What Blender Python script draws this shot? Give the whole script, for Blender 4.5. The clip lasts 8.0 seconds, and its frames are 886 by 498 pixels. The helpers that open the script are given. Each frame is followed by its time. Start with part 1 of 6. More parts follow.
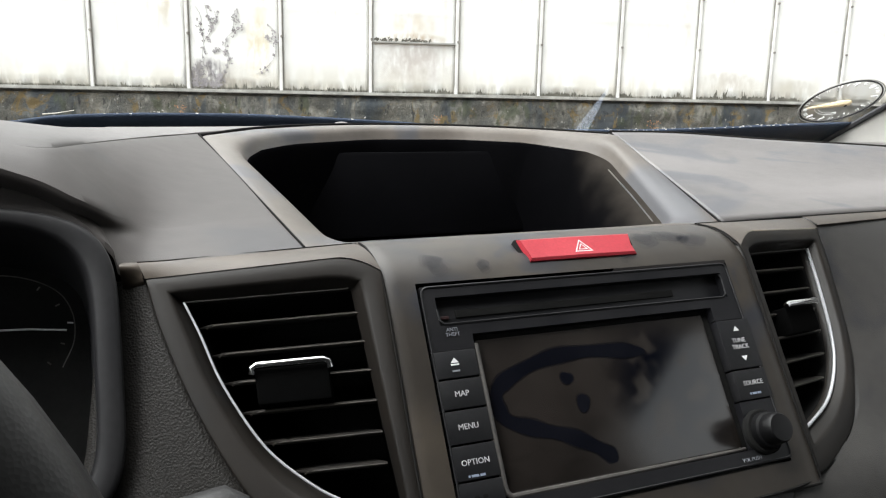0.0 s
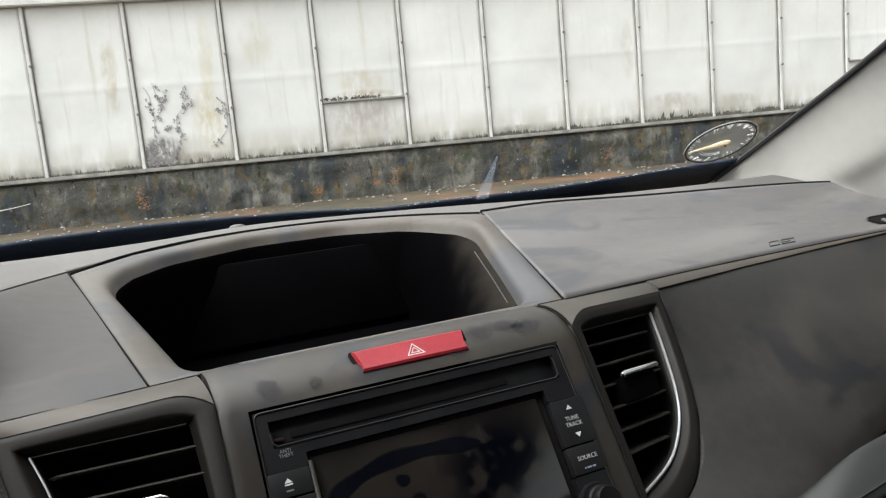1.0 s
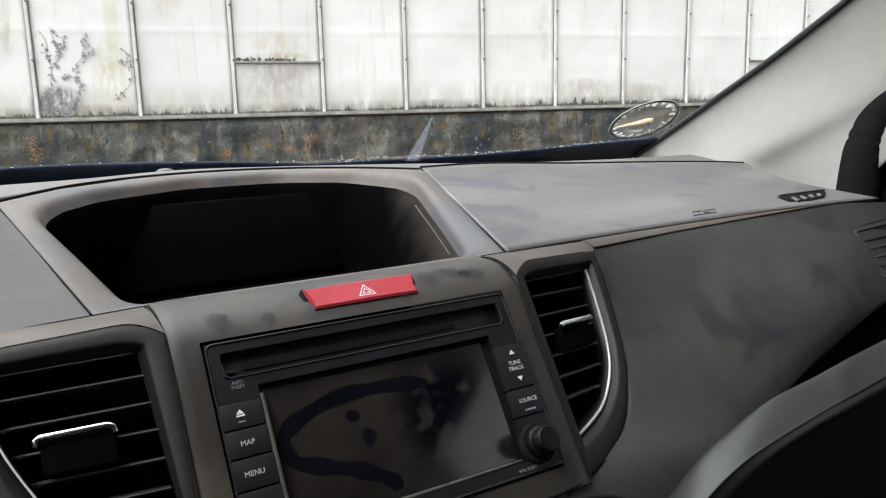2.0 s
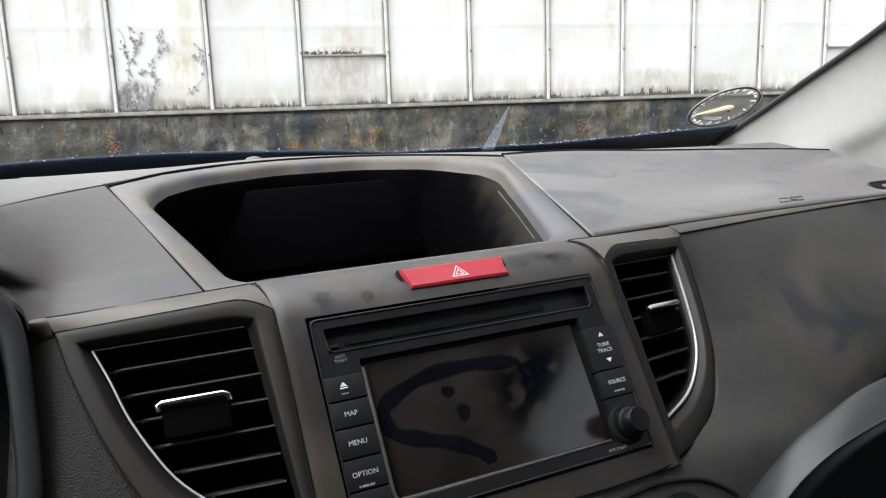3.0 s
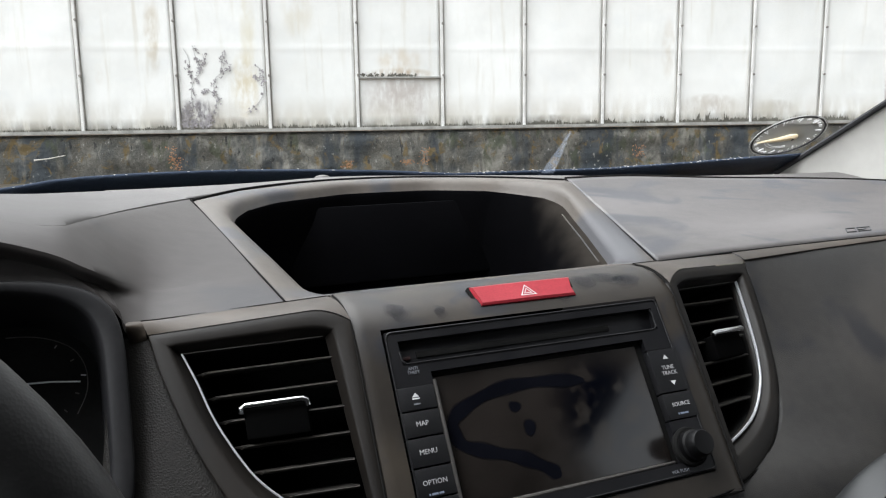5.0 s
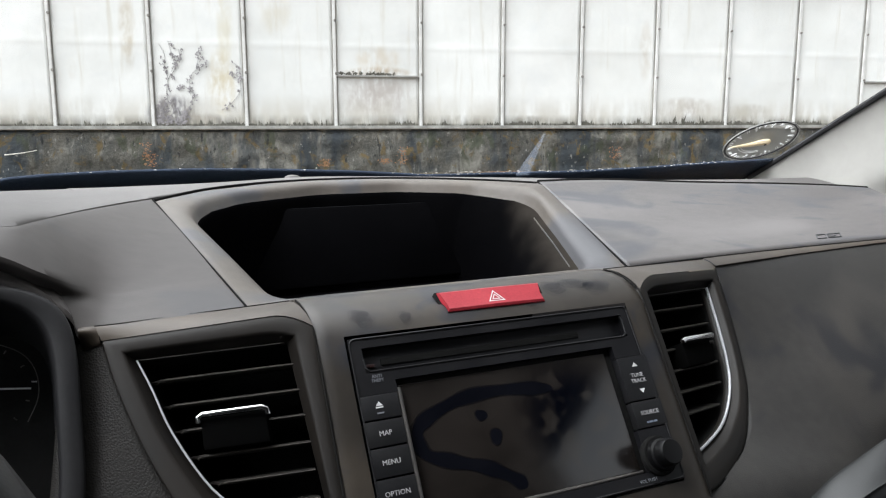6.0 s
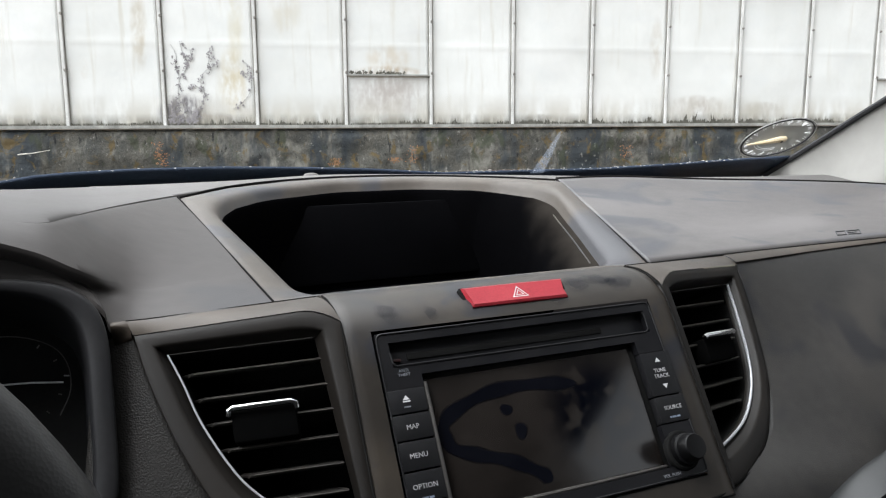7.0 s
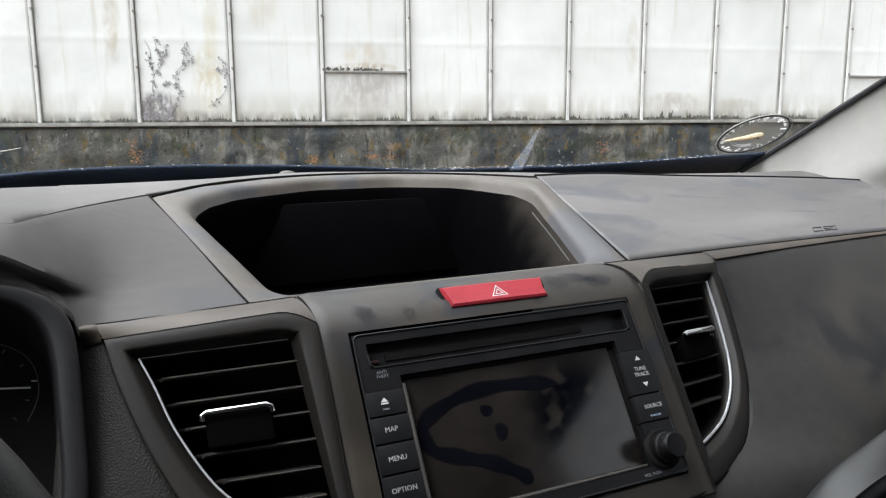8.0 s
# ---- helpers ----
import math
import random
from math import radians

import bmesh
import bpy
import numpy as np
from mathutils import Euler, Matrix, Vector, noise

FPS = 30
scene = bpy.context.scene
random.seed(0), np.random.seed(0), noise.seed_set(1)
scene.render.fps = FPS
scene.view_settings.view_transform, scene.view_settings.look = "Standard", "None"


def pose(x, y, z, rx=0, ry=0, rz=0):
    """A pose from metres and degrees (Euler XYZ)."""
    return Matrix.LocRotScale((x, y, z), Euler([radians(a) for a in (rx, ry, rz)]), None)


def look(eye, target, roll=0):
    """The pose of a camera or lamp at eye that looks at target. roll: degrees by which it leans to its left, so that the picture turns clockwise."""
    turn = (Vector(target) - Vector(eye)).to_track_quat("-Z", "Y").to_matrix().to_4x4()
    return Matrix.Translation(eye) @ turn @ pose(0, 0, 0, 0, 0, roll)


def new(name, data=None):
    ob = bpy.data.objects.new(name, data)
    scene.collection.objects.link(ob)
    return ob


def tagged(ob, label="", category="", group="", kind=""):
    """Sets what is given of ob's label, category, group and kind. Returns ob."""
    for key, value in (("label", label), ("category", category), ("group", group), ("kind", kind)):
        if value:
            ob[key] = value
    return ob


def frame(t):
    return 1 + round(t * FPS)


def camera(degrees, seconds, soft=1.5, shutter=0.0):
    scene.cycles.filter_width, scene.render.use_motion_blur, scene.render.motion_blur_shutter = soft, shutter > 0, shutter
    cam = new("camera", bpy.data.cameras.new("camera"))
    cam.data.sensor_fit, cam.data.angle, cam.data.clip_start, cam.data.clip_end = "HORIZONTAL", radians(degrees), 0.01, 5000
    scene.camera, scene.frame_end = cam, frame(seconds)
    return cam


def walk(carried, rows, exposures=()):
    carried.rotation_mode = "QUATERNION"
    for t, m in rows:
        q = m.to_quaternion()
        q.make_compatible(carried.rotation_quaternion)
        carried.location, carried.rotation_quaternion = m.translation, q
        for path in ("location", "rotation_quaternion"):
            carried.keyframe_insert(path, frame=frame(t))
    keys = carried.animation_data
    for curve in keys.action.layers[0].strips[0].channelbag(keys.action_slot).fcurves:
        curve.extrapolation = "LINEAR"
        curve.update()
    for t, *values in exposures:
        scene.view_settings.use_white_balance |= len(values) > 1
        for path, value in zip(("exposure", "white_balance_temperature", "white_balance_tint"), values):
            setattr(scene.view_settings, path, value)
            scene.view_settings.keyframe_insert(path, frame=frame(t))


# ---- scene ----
cam = camera(60.3, 8.0, soft=1.2)
PATH = [
    (0, (-0.2251, -0.3370, 1.1109), (0.5393, 1.4700, 0.7227), 1.20),
    (0.3, (-0.1833, -0.3507, 1.1155), (0.6442, 1.4322, 0.7459), -1.91),
    (0.5, (-0.1605, -0.3615, 1.1215), (0.7620, 1.3772, 0.7665), -2.46),
    (0.7, (-0.1611, -0.3804, 1.1398), (0.7530, 1.3725, 0.8365), -4.08),
    (1, (-0.1585, -0.3951, 1.1522), (0.6719, 1.4031, 0.8746), -5.28),
    (1.2, (-0.1672, -0.3847, 1.1376), (0.7696, 1.3550, 0.8287), -2.28),
    (2.3, (-0.1924, -0.3929, 1.1369), (0.8459, 1.2774, 0.7740), -1.44),
    (2.5, (-0.1971, -0.3950, 1.1389), (0.7974, 1.3013, 0.7733), -1.66),
    (3, (-0.2105, -0.3908, 1.1337), (0.6818, 1.3598, 0.7605), -1.87),
    (3.5, (-0.2206, -0.3792, 1.1241), (0.6986, 1.3496, 0.7164), -0.14),
    (4, (-0.2071, -0.3872, 1.1283), (0.8140, 1.2992, 0.7919), -0.01),
    (4.2, (-0.2366, -0.4021, 1.1366), (0.5759, 1.4050, 0.8643), -0.12),
    (5.3, (-0.2254, -0.3956, 1.1343), (0.5610, 1.4145, 0.8099), -0.92),
    (5.5, (-0.2224, -0.3922, 1.1358), (0.6014, 1.4021, 0.8167), -0.55),
    (6, (-0.2200, -0.3928, 1.1361), (0.6172, 1.3960, 0.8210), -0.10),
    (6.5, (-0.2220, -0.3924, 1.1341), (0.6180, 1.3939, 0.8122), -0.29),
    (7, (-0.2301, -0.3929, 1.1351), (0.5843, 1.4059, 0.8171), -0.26),
    (7.5, (-0.2282, -0.3943, 1.1366), (0.5940, 1.4021, 0.8250), -0.44),
    (8, (-0.2270, -0.3868, 1.1353), (0.6375, 1.3869, 0.8088), -0.33),
]
EXPOSURES = [(0.0, 1.81, 6500, 9.2), (0.5, 1.58, 6400, 9.0), (1.0, 1.31, 6540, 8.8), (2.5, 1.54, 6330, 10.6), (3.5, 1.64, 6320, 10.6), (4.2, 1.55, 6320, 10.6), (5.5, 1.47, 6300, 10.6), (8.0, 1.44, 6300, 10.6)]
walk(cam, [(t, look(eye, target, roll)) for t, eye, target, roll in PATH], EXPOSURES)

# ---- world and light: a bright overcast sky ----
world = bpy.data.worlds.new("overcast_sky")
scene.world = world
world.use_nodes = True
wn = world.node_tree
sky = wn.nodes.new("ShaderNodeTexSky")
sky.sky_type, sky.sun_disc = "NISHITA", False
sky.sun_elevation, sky.sun_rotation = radians(52), radians(-98)
sky.air_density, sky.dust_density, sky.ozone_density = 1.0, 6.0, 0.6
grey = wn.nodes.new("ShaderNodeHueSaturation")
grey.inputs["Saturation"].default_value = 0.0
wn.links.new(sky.outputs[0], grey.inputs["Color"])
wn.links.new(grey.outputs[0], wn.nodes["Background"].inputs[0])
wn.nodes["Background"].inputs[1].default_value = 0.15
sun = new("sun", bpy.data.lights.new("sun", "SUN"))
sun.data.energy, sun.data.angle, sun.data.color = 1.256, radians(50), (0.98, 0.99, 1.0)
sun.matrix_world = look((-0.8, 4, 7), (0, 0, 0))
scene.view_settings.exposure = 0.0


# ---- materials ----
def mat(name, c1, c2=None, rough=0.6, metal=0.0, scale=9.0, lo=0.35, hi=0.65, bump=0.0, bscale=600.0, fine=0.12, spec=0.4, vary=0.0, stretch=(1, 1, 1), smudge=None):
    """Two-tone surface: large cloudy variation, fine speckle, and a grain as relief."""
    m = bpy.data.materials.new(name)
    m.use_nodes = True
    nt = m.node_tree
    n, l = nt.nodes, nt.links
    p = n["Principled BSDF"]
    p.inputs["Metallic"].default_value = metal
    p.inputs["Specular IOR Level"].default_value = spec
    c2 = c2 or tuple(0.8 * v for v in c1)
    tc = n.new("ShaderNodeTexCoord")
    mp = n.new("ShaderNodeMapping")
    mp.inputs["Scale"].default_value = stretch
    l.new(tc.outputs["Object"], mp.inputs[0])
    big = n.new("ShaderNodeTexNoise")
    big.inputs["Scale"].default_value, big.inputs["Detail"].default_value, big.inputs["Roughness"].default_value = scale, 6, 0.62
    l.new(mp.outputs[0], big.inputs["Vector"])
    ramp = n.new("ShaderNodeValToRGB")
    ramp.color_ramp.elements[0].position, ramp.color_ramp.elements[1].position = lo, hi
    ramp.color_ramp.elements[0].color, ramp.color_ramp.elements[1].color = (*c1, 1), (*c2, 1)
    l.new(big.outputs["Fac"], ramp.inputs[0])
    speck = n.new("ShaderNodeTexNoise")
    speck.inputs["Scale"].default_value, speck.inputs["Detail"].default_value = scale * 22, 3
    l.new(mp.outputs[0], speck.inputs["Vector"])
    value = n.new("ShaderNodeMapRange")
    value.inputs["From Min"].default_value, value.inputs["From Max"].default_value = 0.3, 0.7
    value.inputs["To Min"].default_value, value.inputs["To Max"].default_value = 1 - fine, 1 + fine
    l.new(speck.outputs["Fac"], value.inputs["Value"])
    mul = n.new("ShaderNodeVectorMath")
    mul.operation = "SCALE"
    l.new(ramp.outputs[0], mul.inputs[0])
    last = value.outputs[0]
    if vary:
        info = n.new("ShaderNodeObjectInfo")
        rnd = n.new("ShaderNodeMapRange")
        rnd.inputs["To Min"].default_value, rnd.inputs["To Max"].default_value = 1 - vary, 1 + vary
        l.new(info.outputs["Random"], rnd.inputs["Value"])
        both = n.new("ShaderNodeMath")
        both.operation = "MULTIPLY"
        l.new(last, both.inputs[0])
        l.new(rnd.outputs[0], both.inputs[1])
        last = both.outputs[0]
    l.new(last, mul.inputs["Scale"])
    tone = mul.outputs[0]
    for colour, sscale, slo, shi, most in smudge or ():
        sm = n.new("ShaderNodeTexNoise")
        sm.inputs["Scale"].default_value, sm.inputs["Detail"].default_value, sm.inputs["Distortion"].default_value = sscale, 3, 0.6
        l.new(mp.outputs[0], sm.inputs["Vector"])
        mr = n.new("ShaderNodeMapRange")
        mr.interpolation_type = "SMOOTHSTEP"
        mr.inputs["From Min"].default_value, mr.inputs["From Max"].default_value, mr.inputs["To Max"].default_value = slo, shi, most
        l.new(sm.outputs["Fac"], mr.inputs["Value"])
        mx = n.new("ShaderNodeMix")
        mx.data_type = "RGBA"
        l.new(mr.outputs[0], mx.inputs["Factor"])
        l.new(tone, mx.inputs[6])
        mx.inputs[7].default_value = (*colour, 1)
        tone = mx.outputs[2]
    l.new(tone, p.inputs["Base Color"])
    rr = n.new("ShaderNodeMapRange")
    rr.inputs["To Min"].default_value, rr.inputs["To Max"].default_value = max(0.02, rough - 0.12), min(1.0, rough + 0.12)
    l.new(big.outputs["Fac"], rr.inputs["Value"])
    l.new(rr.outputs[0], p.inputs["Roughness"])
    if bump:
        grain = n.new("ShaderNodeTexVoronoi")
        grain.inputs["Scale"].default_value = bscale
        l.new(tc.outputs["Object"], grain.inputs["Vector"])
        bp = n.new("ShaderNodeBump")
        bp.inputs["Strength"].default_value, bp.inputs["Distance"].default_value = bump, 0.0008
        l.new(grain.outputs["Distance"], bp.inputs["Height"])
        l.new(bp.outputs[0], p.inputs["Normal"])
    return m


PAD = mat("dash_plastic", (0.0386, 0.0344, 0.0322), (0.0540, 0.0484, 0.0453), 0.58, scale=5, bump=0.10, bscale=1500, fine=0.08, spec=0.36, stretch=(0.7, 1.5, 1), smudge=[((0.0570, 0.0507, 0.0468), 7, 0.46, 0.70, 0.6), ((0.0277, 0.0295, 0.0341), 11, 0.54, 0.68, 0.5)])
# lit copy of PAD: the passenger side's sky sheen is put into its colour
PAD_LIT = mat("dusty_lit_dash_plastic", (0.0745, 0.0696, 0.0681), (0.1065, 0.1001, 0.0973), 0.55, scale=5, bump=0.10, bscale=1500, fine=0.08, spec=0.4, stretch=(0.7, 1.5, 1), smudge=[((0.1384, 0.1306, 0.1277), 7, 0.48, 0.72, 0.75), ((0.0490, 0.0526, 0.0628), 11, 0.53, 0.66, 0.7), ((0.0447, 0.0496, 0.0608), 24, 0.58, 0.70, 0.55)])
SURROUND = mat("dusty_pod_plastic", (0.0711, 0.0625, 0.0546), (0.1041, 0.0913, 0.0785), 0.48, scale=6, bump=0.12, bscale=1500, fine=0.06, spec=0.25, smudge=[((0.1320, 0.1124, 0.0922), 9, 0.50, 0.74, 0.55), ((0.0508, 0.0538, 0.0627), 13, 0.48, 0.64, 0.75)])
LEDGE = mat("brown_dust_ledge", (0.0290, 0.0235, 0.0185), (0.0467, 0.0373, 0.0286), 0.5, scale=7, bump=0.06, bscale=1500, fine=0.08, spec=0.35, smudge=[((0.0706, 0.0555, 0.0412), 9, 0.46, 0.72, 0.7), ((0.0177, 0.0191, 0.0242), 18, 0.56, 0.70, 0.6)])
DUSTY = mat("dust_covered_shelf", (0.074, 0.069, 0.066), (0.104, 0.098, 0.094), 0.6, scale=9, bump=0.1, bscale=1200)
FACIA = mat("brown_dust_facia", (0.0183, 0.0157, 0.0131), (0.0320, 0.0266, 0.0210), 0.48, scale=7, bump=0.05, bscale=1500, fine=0.08, spec=0.35, smudge=[((0.0613, 0.0501, 0.0377), 8, 0.48, 0.74, 0.7), ((0.0110, 0.0131, 0.0185), 13, 0.52, 0.64, 0.8), ((0.0099, 0.0118, 0.0177), 34, 0.60, 0.70, 0.6)])
FRAME = mat("smoked_grey_facia", (0.0073, 0.0063, 0.0053), (0.0120, 0.0097, 0.0077), 0.5, scale=9, fine=0.06, spec=0.25, smudge=[((0.0194, 0.0149, 0.0109), 11, 0.50, 0.76, 0.6), ((0.0057, 0.0062, 0.0075), 18, 0.58, 0.72, 0.6)])
GRAIN = mat("pebbled_dash_plastic", (0.0096, 0.0089, 0.0079), (0.0155, 0.0139, 0.0121), 0.6, scale=9, bump=0.4, bscale=950, spec=0.22)
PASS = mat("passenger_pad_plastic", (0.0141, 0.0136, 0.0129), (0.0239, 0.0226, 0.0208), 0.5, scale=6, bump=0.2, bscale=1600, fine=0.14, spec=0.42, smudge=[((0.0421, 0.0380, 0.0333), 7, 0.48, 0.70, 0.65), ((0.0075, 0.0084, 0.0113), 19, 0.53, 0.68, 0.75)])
BLACK = mat("black_plastic", (0.0080, 0.0080, 0.0080), (0.0118, 0.0118, 0.0114), 0.9, scale=20, spec=0.02)
BLADE = mat("vent_blade", (0.0105, 0.0098, 0.0090), (0.019, 0.0165, 0.0145), 0.65, scale=30, spec=0.15)
UNIT = mat("head_unit_plastic", (0.0050, 0.0051, 0.0063), (0.0085, 0.0083, 0.0094), 0.45, scale=26, spec=0.3)
BUTTON = mat("button_plastic", (0.0058, 0.0060, 0.0071), (0.0095, 0.0095, 0.0102), 0.5, scale=30, vary=0.15, spec=0.3)
LIGHTEDGE = mat("worn_grey_bezel", (0.032, 0.030, 0.0285), (0.068, 0.063, 0.058), 0.45, scale=30)
SCREEN = mat("dusty_display_glass", (0.0085, 0.0072, 0.0064), (0.0175, 0.0146, 0.0128), 0.20, scale=22, spec=0.8, fine=0.2)
SCREEN.node_tree.nodes["Principled BSDF"].inputs["IOR"].default_value = 1.55
def add_finger_wipes(m, centre, dark):
    """Darker blots where fingers wiped the dust, in a loose cluster round one place."""
    n, l = m.node_tree.nodes, m.node_tree.links
    p = n["Principled BSDF"]
    old = p.inputs["Base Color"].links[0].from_socket
    tc, far, near, blot, edge_, both, mx = (n.new("ShaderNode" + k) for k in ("TexCoord", "VectorMath", "MapRange", "TexNoise", "MapRange", "Math", "Mix"))
    far.operation, far.inputs[1].default_value = "DISTANCE", centre
    l.new(tc.outputs["Object"], far.inputs[0])
    near.interpolation_type = edge_.interpolation_type = "SMOOTHSTEP"
    near.inputs["From Min"].default_value, near.inputs["From Max"].default_value = 0.018, 0.046
    near.inputs["To Min"].default_value, near.inputs["To Max"].default_value = 1.0, 0.0
    l.new(far.outputs["Value"], near.inputs["Value"])
    blot.inputs["Scale"].default_value, blot.inputs["Detail"].default_value = 85, 1.0
    l.new(tc.outputs["Object"], blot.inputs["Vector"])
    edge_.inputs["From Min"].default_value, edge_.inputs["From Max"].default_value, edge_.inputs["To Max"].default_value = 0.33, 0.52, 1.0
    l.new(blot.outputs["Fac"], edge_.inputs["Value"])
    both.operation = "MULTIPLY"
    l.new(near.outputs[0], both.inputs[0])
    l.new(edge_.outputs[0], both.inputs[1])
    mx.data_type = "RGBA"
    l.new(both.outputs[0], mx.inputs["Factor"])
    l.new(old, mx.inputs[6])
    mx.inputs[7].default_value = (*dark, 1)
    l.new(mx.outputs[2], p.inputs["Base Color"])
    gloss = n.new("ShaderNodeMix")
    l.new(both.outputs[0], gloss.inputs["Factor"])
    l.new(p.inputs["Roughness"].links[0].from_socket, gloss.inputs[2])
    gloss.inputs[3].default_value = 0.13
    l.new(gloss.outputs[0], p.inputs["Roughness"])


add_finger_wipes(SCREEN, (0.036, -0.0355, 0.9650), (0.0008, 0.0012, 0.0030))
WIPED = mat("wiped_display_glass", (0.0026, 0.003, 0.005), (0.0038, 0.0042, 0.0066), 0.13, scale=40, spec=0.7)
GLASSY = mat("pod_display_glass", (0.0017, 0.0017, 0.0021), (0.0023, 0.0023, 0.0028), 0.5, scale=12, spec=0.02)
# pale tone paints the light caught by the dusty front edges
BLADE_EDGE = mat("dusty_lit_blade_edge", (0.024, 0.0215, 0.019), (0.046, 0.040, 0.033), 0.6, scale=60, spec=0.2)
RED = mat("red_button_plastic", (0.27, 0.016, 0.026), (0.33, 0.028, 0.038), 0.45, scale=40)
WHITE = mat("white_print", (0.62, 0.62, 0.62), (0.55, 0.55, 0.55), 0.6)
DIMPRINT = mat("dim_print", (0.19, 0.20, 0.22), (0.13, 0.135, 0.15), 0.6, scale=200)
PRINT = mat("worn_button_print", (0.46, 0.46, 0.46), (0.32, 0.32, 0.33), 0.6, scale=200)
CHROME = mat("chrome", (0.85, 0.85, 0.86), (0.8, 0.8, 0.8), 0.16, metal=1.0, scale=40, fine=0.03)
SATIN = mat("satin_chrome", (0.50, 0.51, 0.53), (0.44, 0.45, 0.47), 0.4, metal=0.4, scale=40, fine=0.03)
BEIGE = mat("beige_pillar_trim", (0.3230, 0.3189, 0.3008), (0.3481, 0.3421, 0.3209), 0.9, scale=3, bump=0.06, bscale=1500, fine=0.03, spec=0.08)
RUBBER = mat("black_rubber", (0.012, 0.012, 0.014), (0.02, 0.02, 0.022), 0.6, scale=15)
LEATHER = mat("black_leather", (0.0075, 0.0075, 0.0075), (0.0120, 0.0116, 0.0112), 0.5, scale=12, bump=0.08, bscale=900, spec=0.3)
TRAY = mat("grey_green_trim", (0.0109, 0.0118, 0.0120), (0.0153, 0.0163, 0.0166), 0.42, scale=9, bump=0.05, bscale=900, fine=0.06)
LOWER = mat("charcoal_lower_panel", (0.0180, 0.0192, 0.0200), (0.0280, 0.0296, 0.0304), 0.5, scale=9, bump=0.1, bscale=900, spec=0.3)
FRIT = mat("navy_black_cowl", (0.0207, 0.0287, 0.0460), (0.0287, 0.0379, 0.0575), 0.7, scale=12, spec=0.1)
# unseen lining, darkened to cut bounce light and its reflection in the display
HEAD = mat("headliner_cloth", (0.0865, 0.0836, 0.0778), (0.1009, 0.0980, 0.0908), 0.95, scale=8)
# near-black stands in for the shade inside joints and grooves
SEAM = mat("seam_shade", (0.01, 0.01, 0.01), (0.014, 0.013, 0.012), 0.95, spec=0.05)
POST = mat("white_painted_post", (0.50, 0.50, 0.49), (0.66, 0.66, 0.65), 0.6, scale=5, fine=0.1)
# made-up strips behind the posts: shade and grime along their sides, as colour
POST_EDGE = mat("post_edge_shade", (0.16, 0.155, 0.14), (0.34, 0.33, 0.30), 0.9, scale=7, stretch=(1, 1, 0.4))
BOLT = mat("bolt_steel", (0.2, 0.19, 0.18), (0.28, 0.27, 0.25), 0.5, metal=0.6)
SILL = mat("weathered_sill", (0.2, 0.2, 0.19), (0.36, 0.36, 0.34), 0.8, scale=6)
# pale grey puts the sheet's veil over the leaves into their colour
LEAF = mat("veiled_grey_leaf", (0.21, 0.20, 0.21), (0.36, 0.345, 0.36), 0.9, scale=5)
WEED = mat("dark_weed", (0.075, 0.072, 0.06), (0.14, 0.135, 0.115), 0.9, scale=9)
GOLD = mat("gilded_pointer", (0.5, 0.36, 0.18), (0.72, 0.66, 0.52), 0.45, scale=25)
DISC = mat("disc_film", (0.3, 0.3, 0.29), (0.4, 0.4, 0.38), 0.6, scale=20)
PAINT = mat("dark_car_paint", (0.0065, 0.0082, 0.0125), (0.0085, 0.0105, 0.0150), 0.8, scale=4, spec=0.0)


def glass_mat(name, tint, alpha):
    """Thin clear pane: mostly see-through, with a real glossy coat."""
    m = bpy.data.materials.new(name)
    m.use_nodes = True
    n, l = m.node_tree.nodes, m.node_tree.links
    out = n["Material Output"]
    n.remove(n["Principled BSDF"])
    clear, gloss, mixer, fres = (n.new("ShaderNode" + k) for k in ("BsdfTransparent", "BsdfGlossy", "MixShader", "Fresnel"))
    clear.inputs[0].default_value = (*tint, 1)
    gloss.inputs["Roughness"].default_value = 0.02
    fres.inputs[0].default_value = alpha
    l.new(fres.outputs[0], mixer.inputs[0])
    l.new(clear.outputs[0], mixer.inputs[1])
    l.new(gloss.outputs[0], mixer.inputs[2])
    l.new(mixer.outputs[0], out.inputs[0])
    return m


def veil(name, colour, amount, rough=0.9, back_lit=False):
    """A thin film, mostly see-through; a back-lit one lets the light behind it shine through diffusely."""
    m = bpy.data.materials.new(name)
    m.use_nodes = True
    n, l = m.node_tree.nodes, m.node_tree.links
    mixer, clear = n.new("ShaderNodeMixShader"), n.new("ShaderNodeBsdfTransparent")
    mixer.inputs[0].default_value = amount
    n["Principled BSDF"].inputs["Base Color"].default_value = (*colour, 1)
    n["Principled BSDF"].inputs["Roughness"].default_value = rough
    l.new(clear.outputs[0], mixer.inputs[1])
    body = n["Principled BSDF"]
    if back_lit:
        body = n.new("ShaderNodeBsdfTranslucent")
        body.inputs["Color"].default_value = (*colour, 1)
    l.new(body.outputs[0], mixer.inputs[2])
    l.new(mixer.outputs[0], n["Material Output"].inputs[0])
    return m


GLASS = glass_mat("windscreen_glass", (0.96, 0.98, 0.97), 1.12)
# tint added to dim the light from the unseen side windows
TINTED = glass_mat("dimming_door_glass", (0.58, 0.60, 0.61), 1.2)


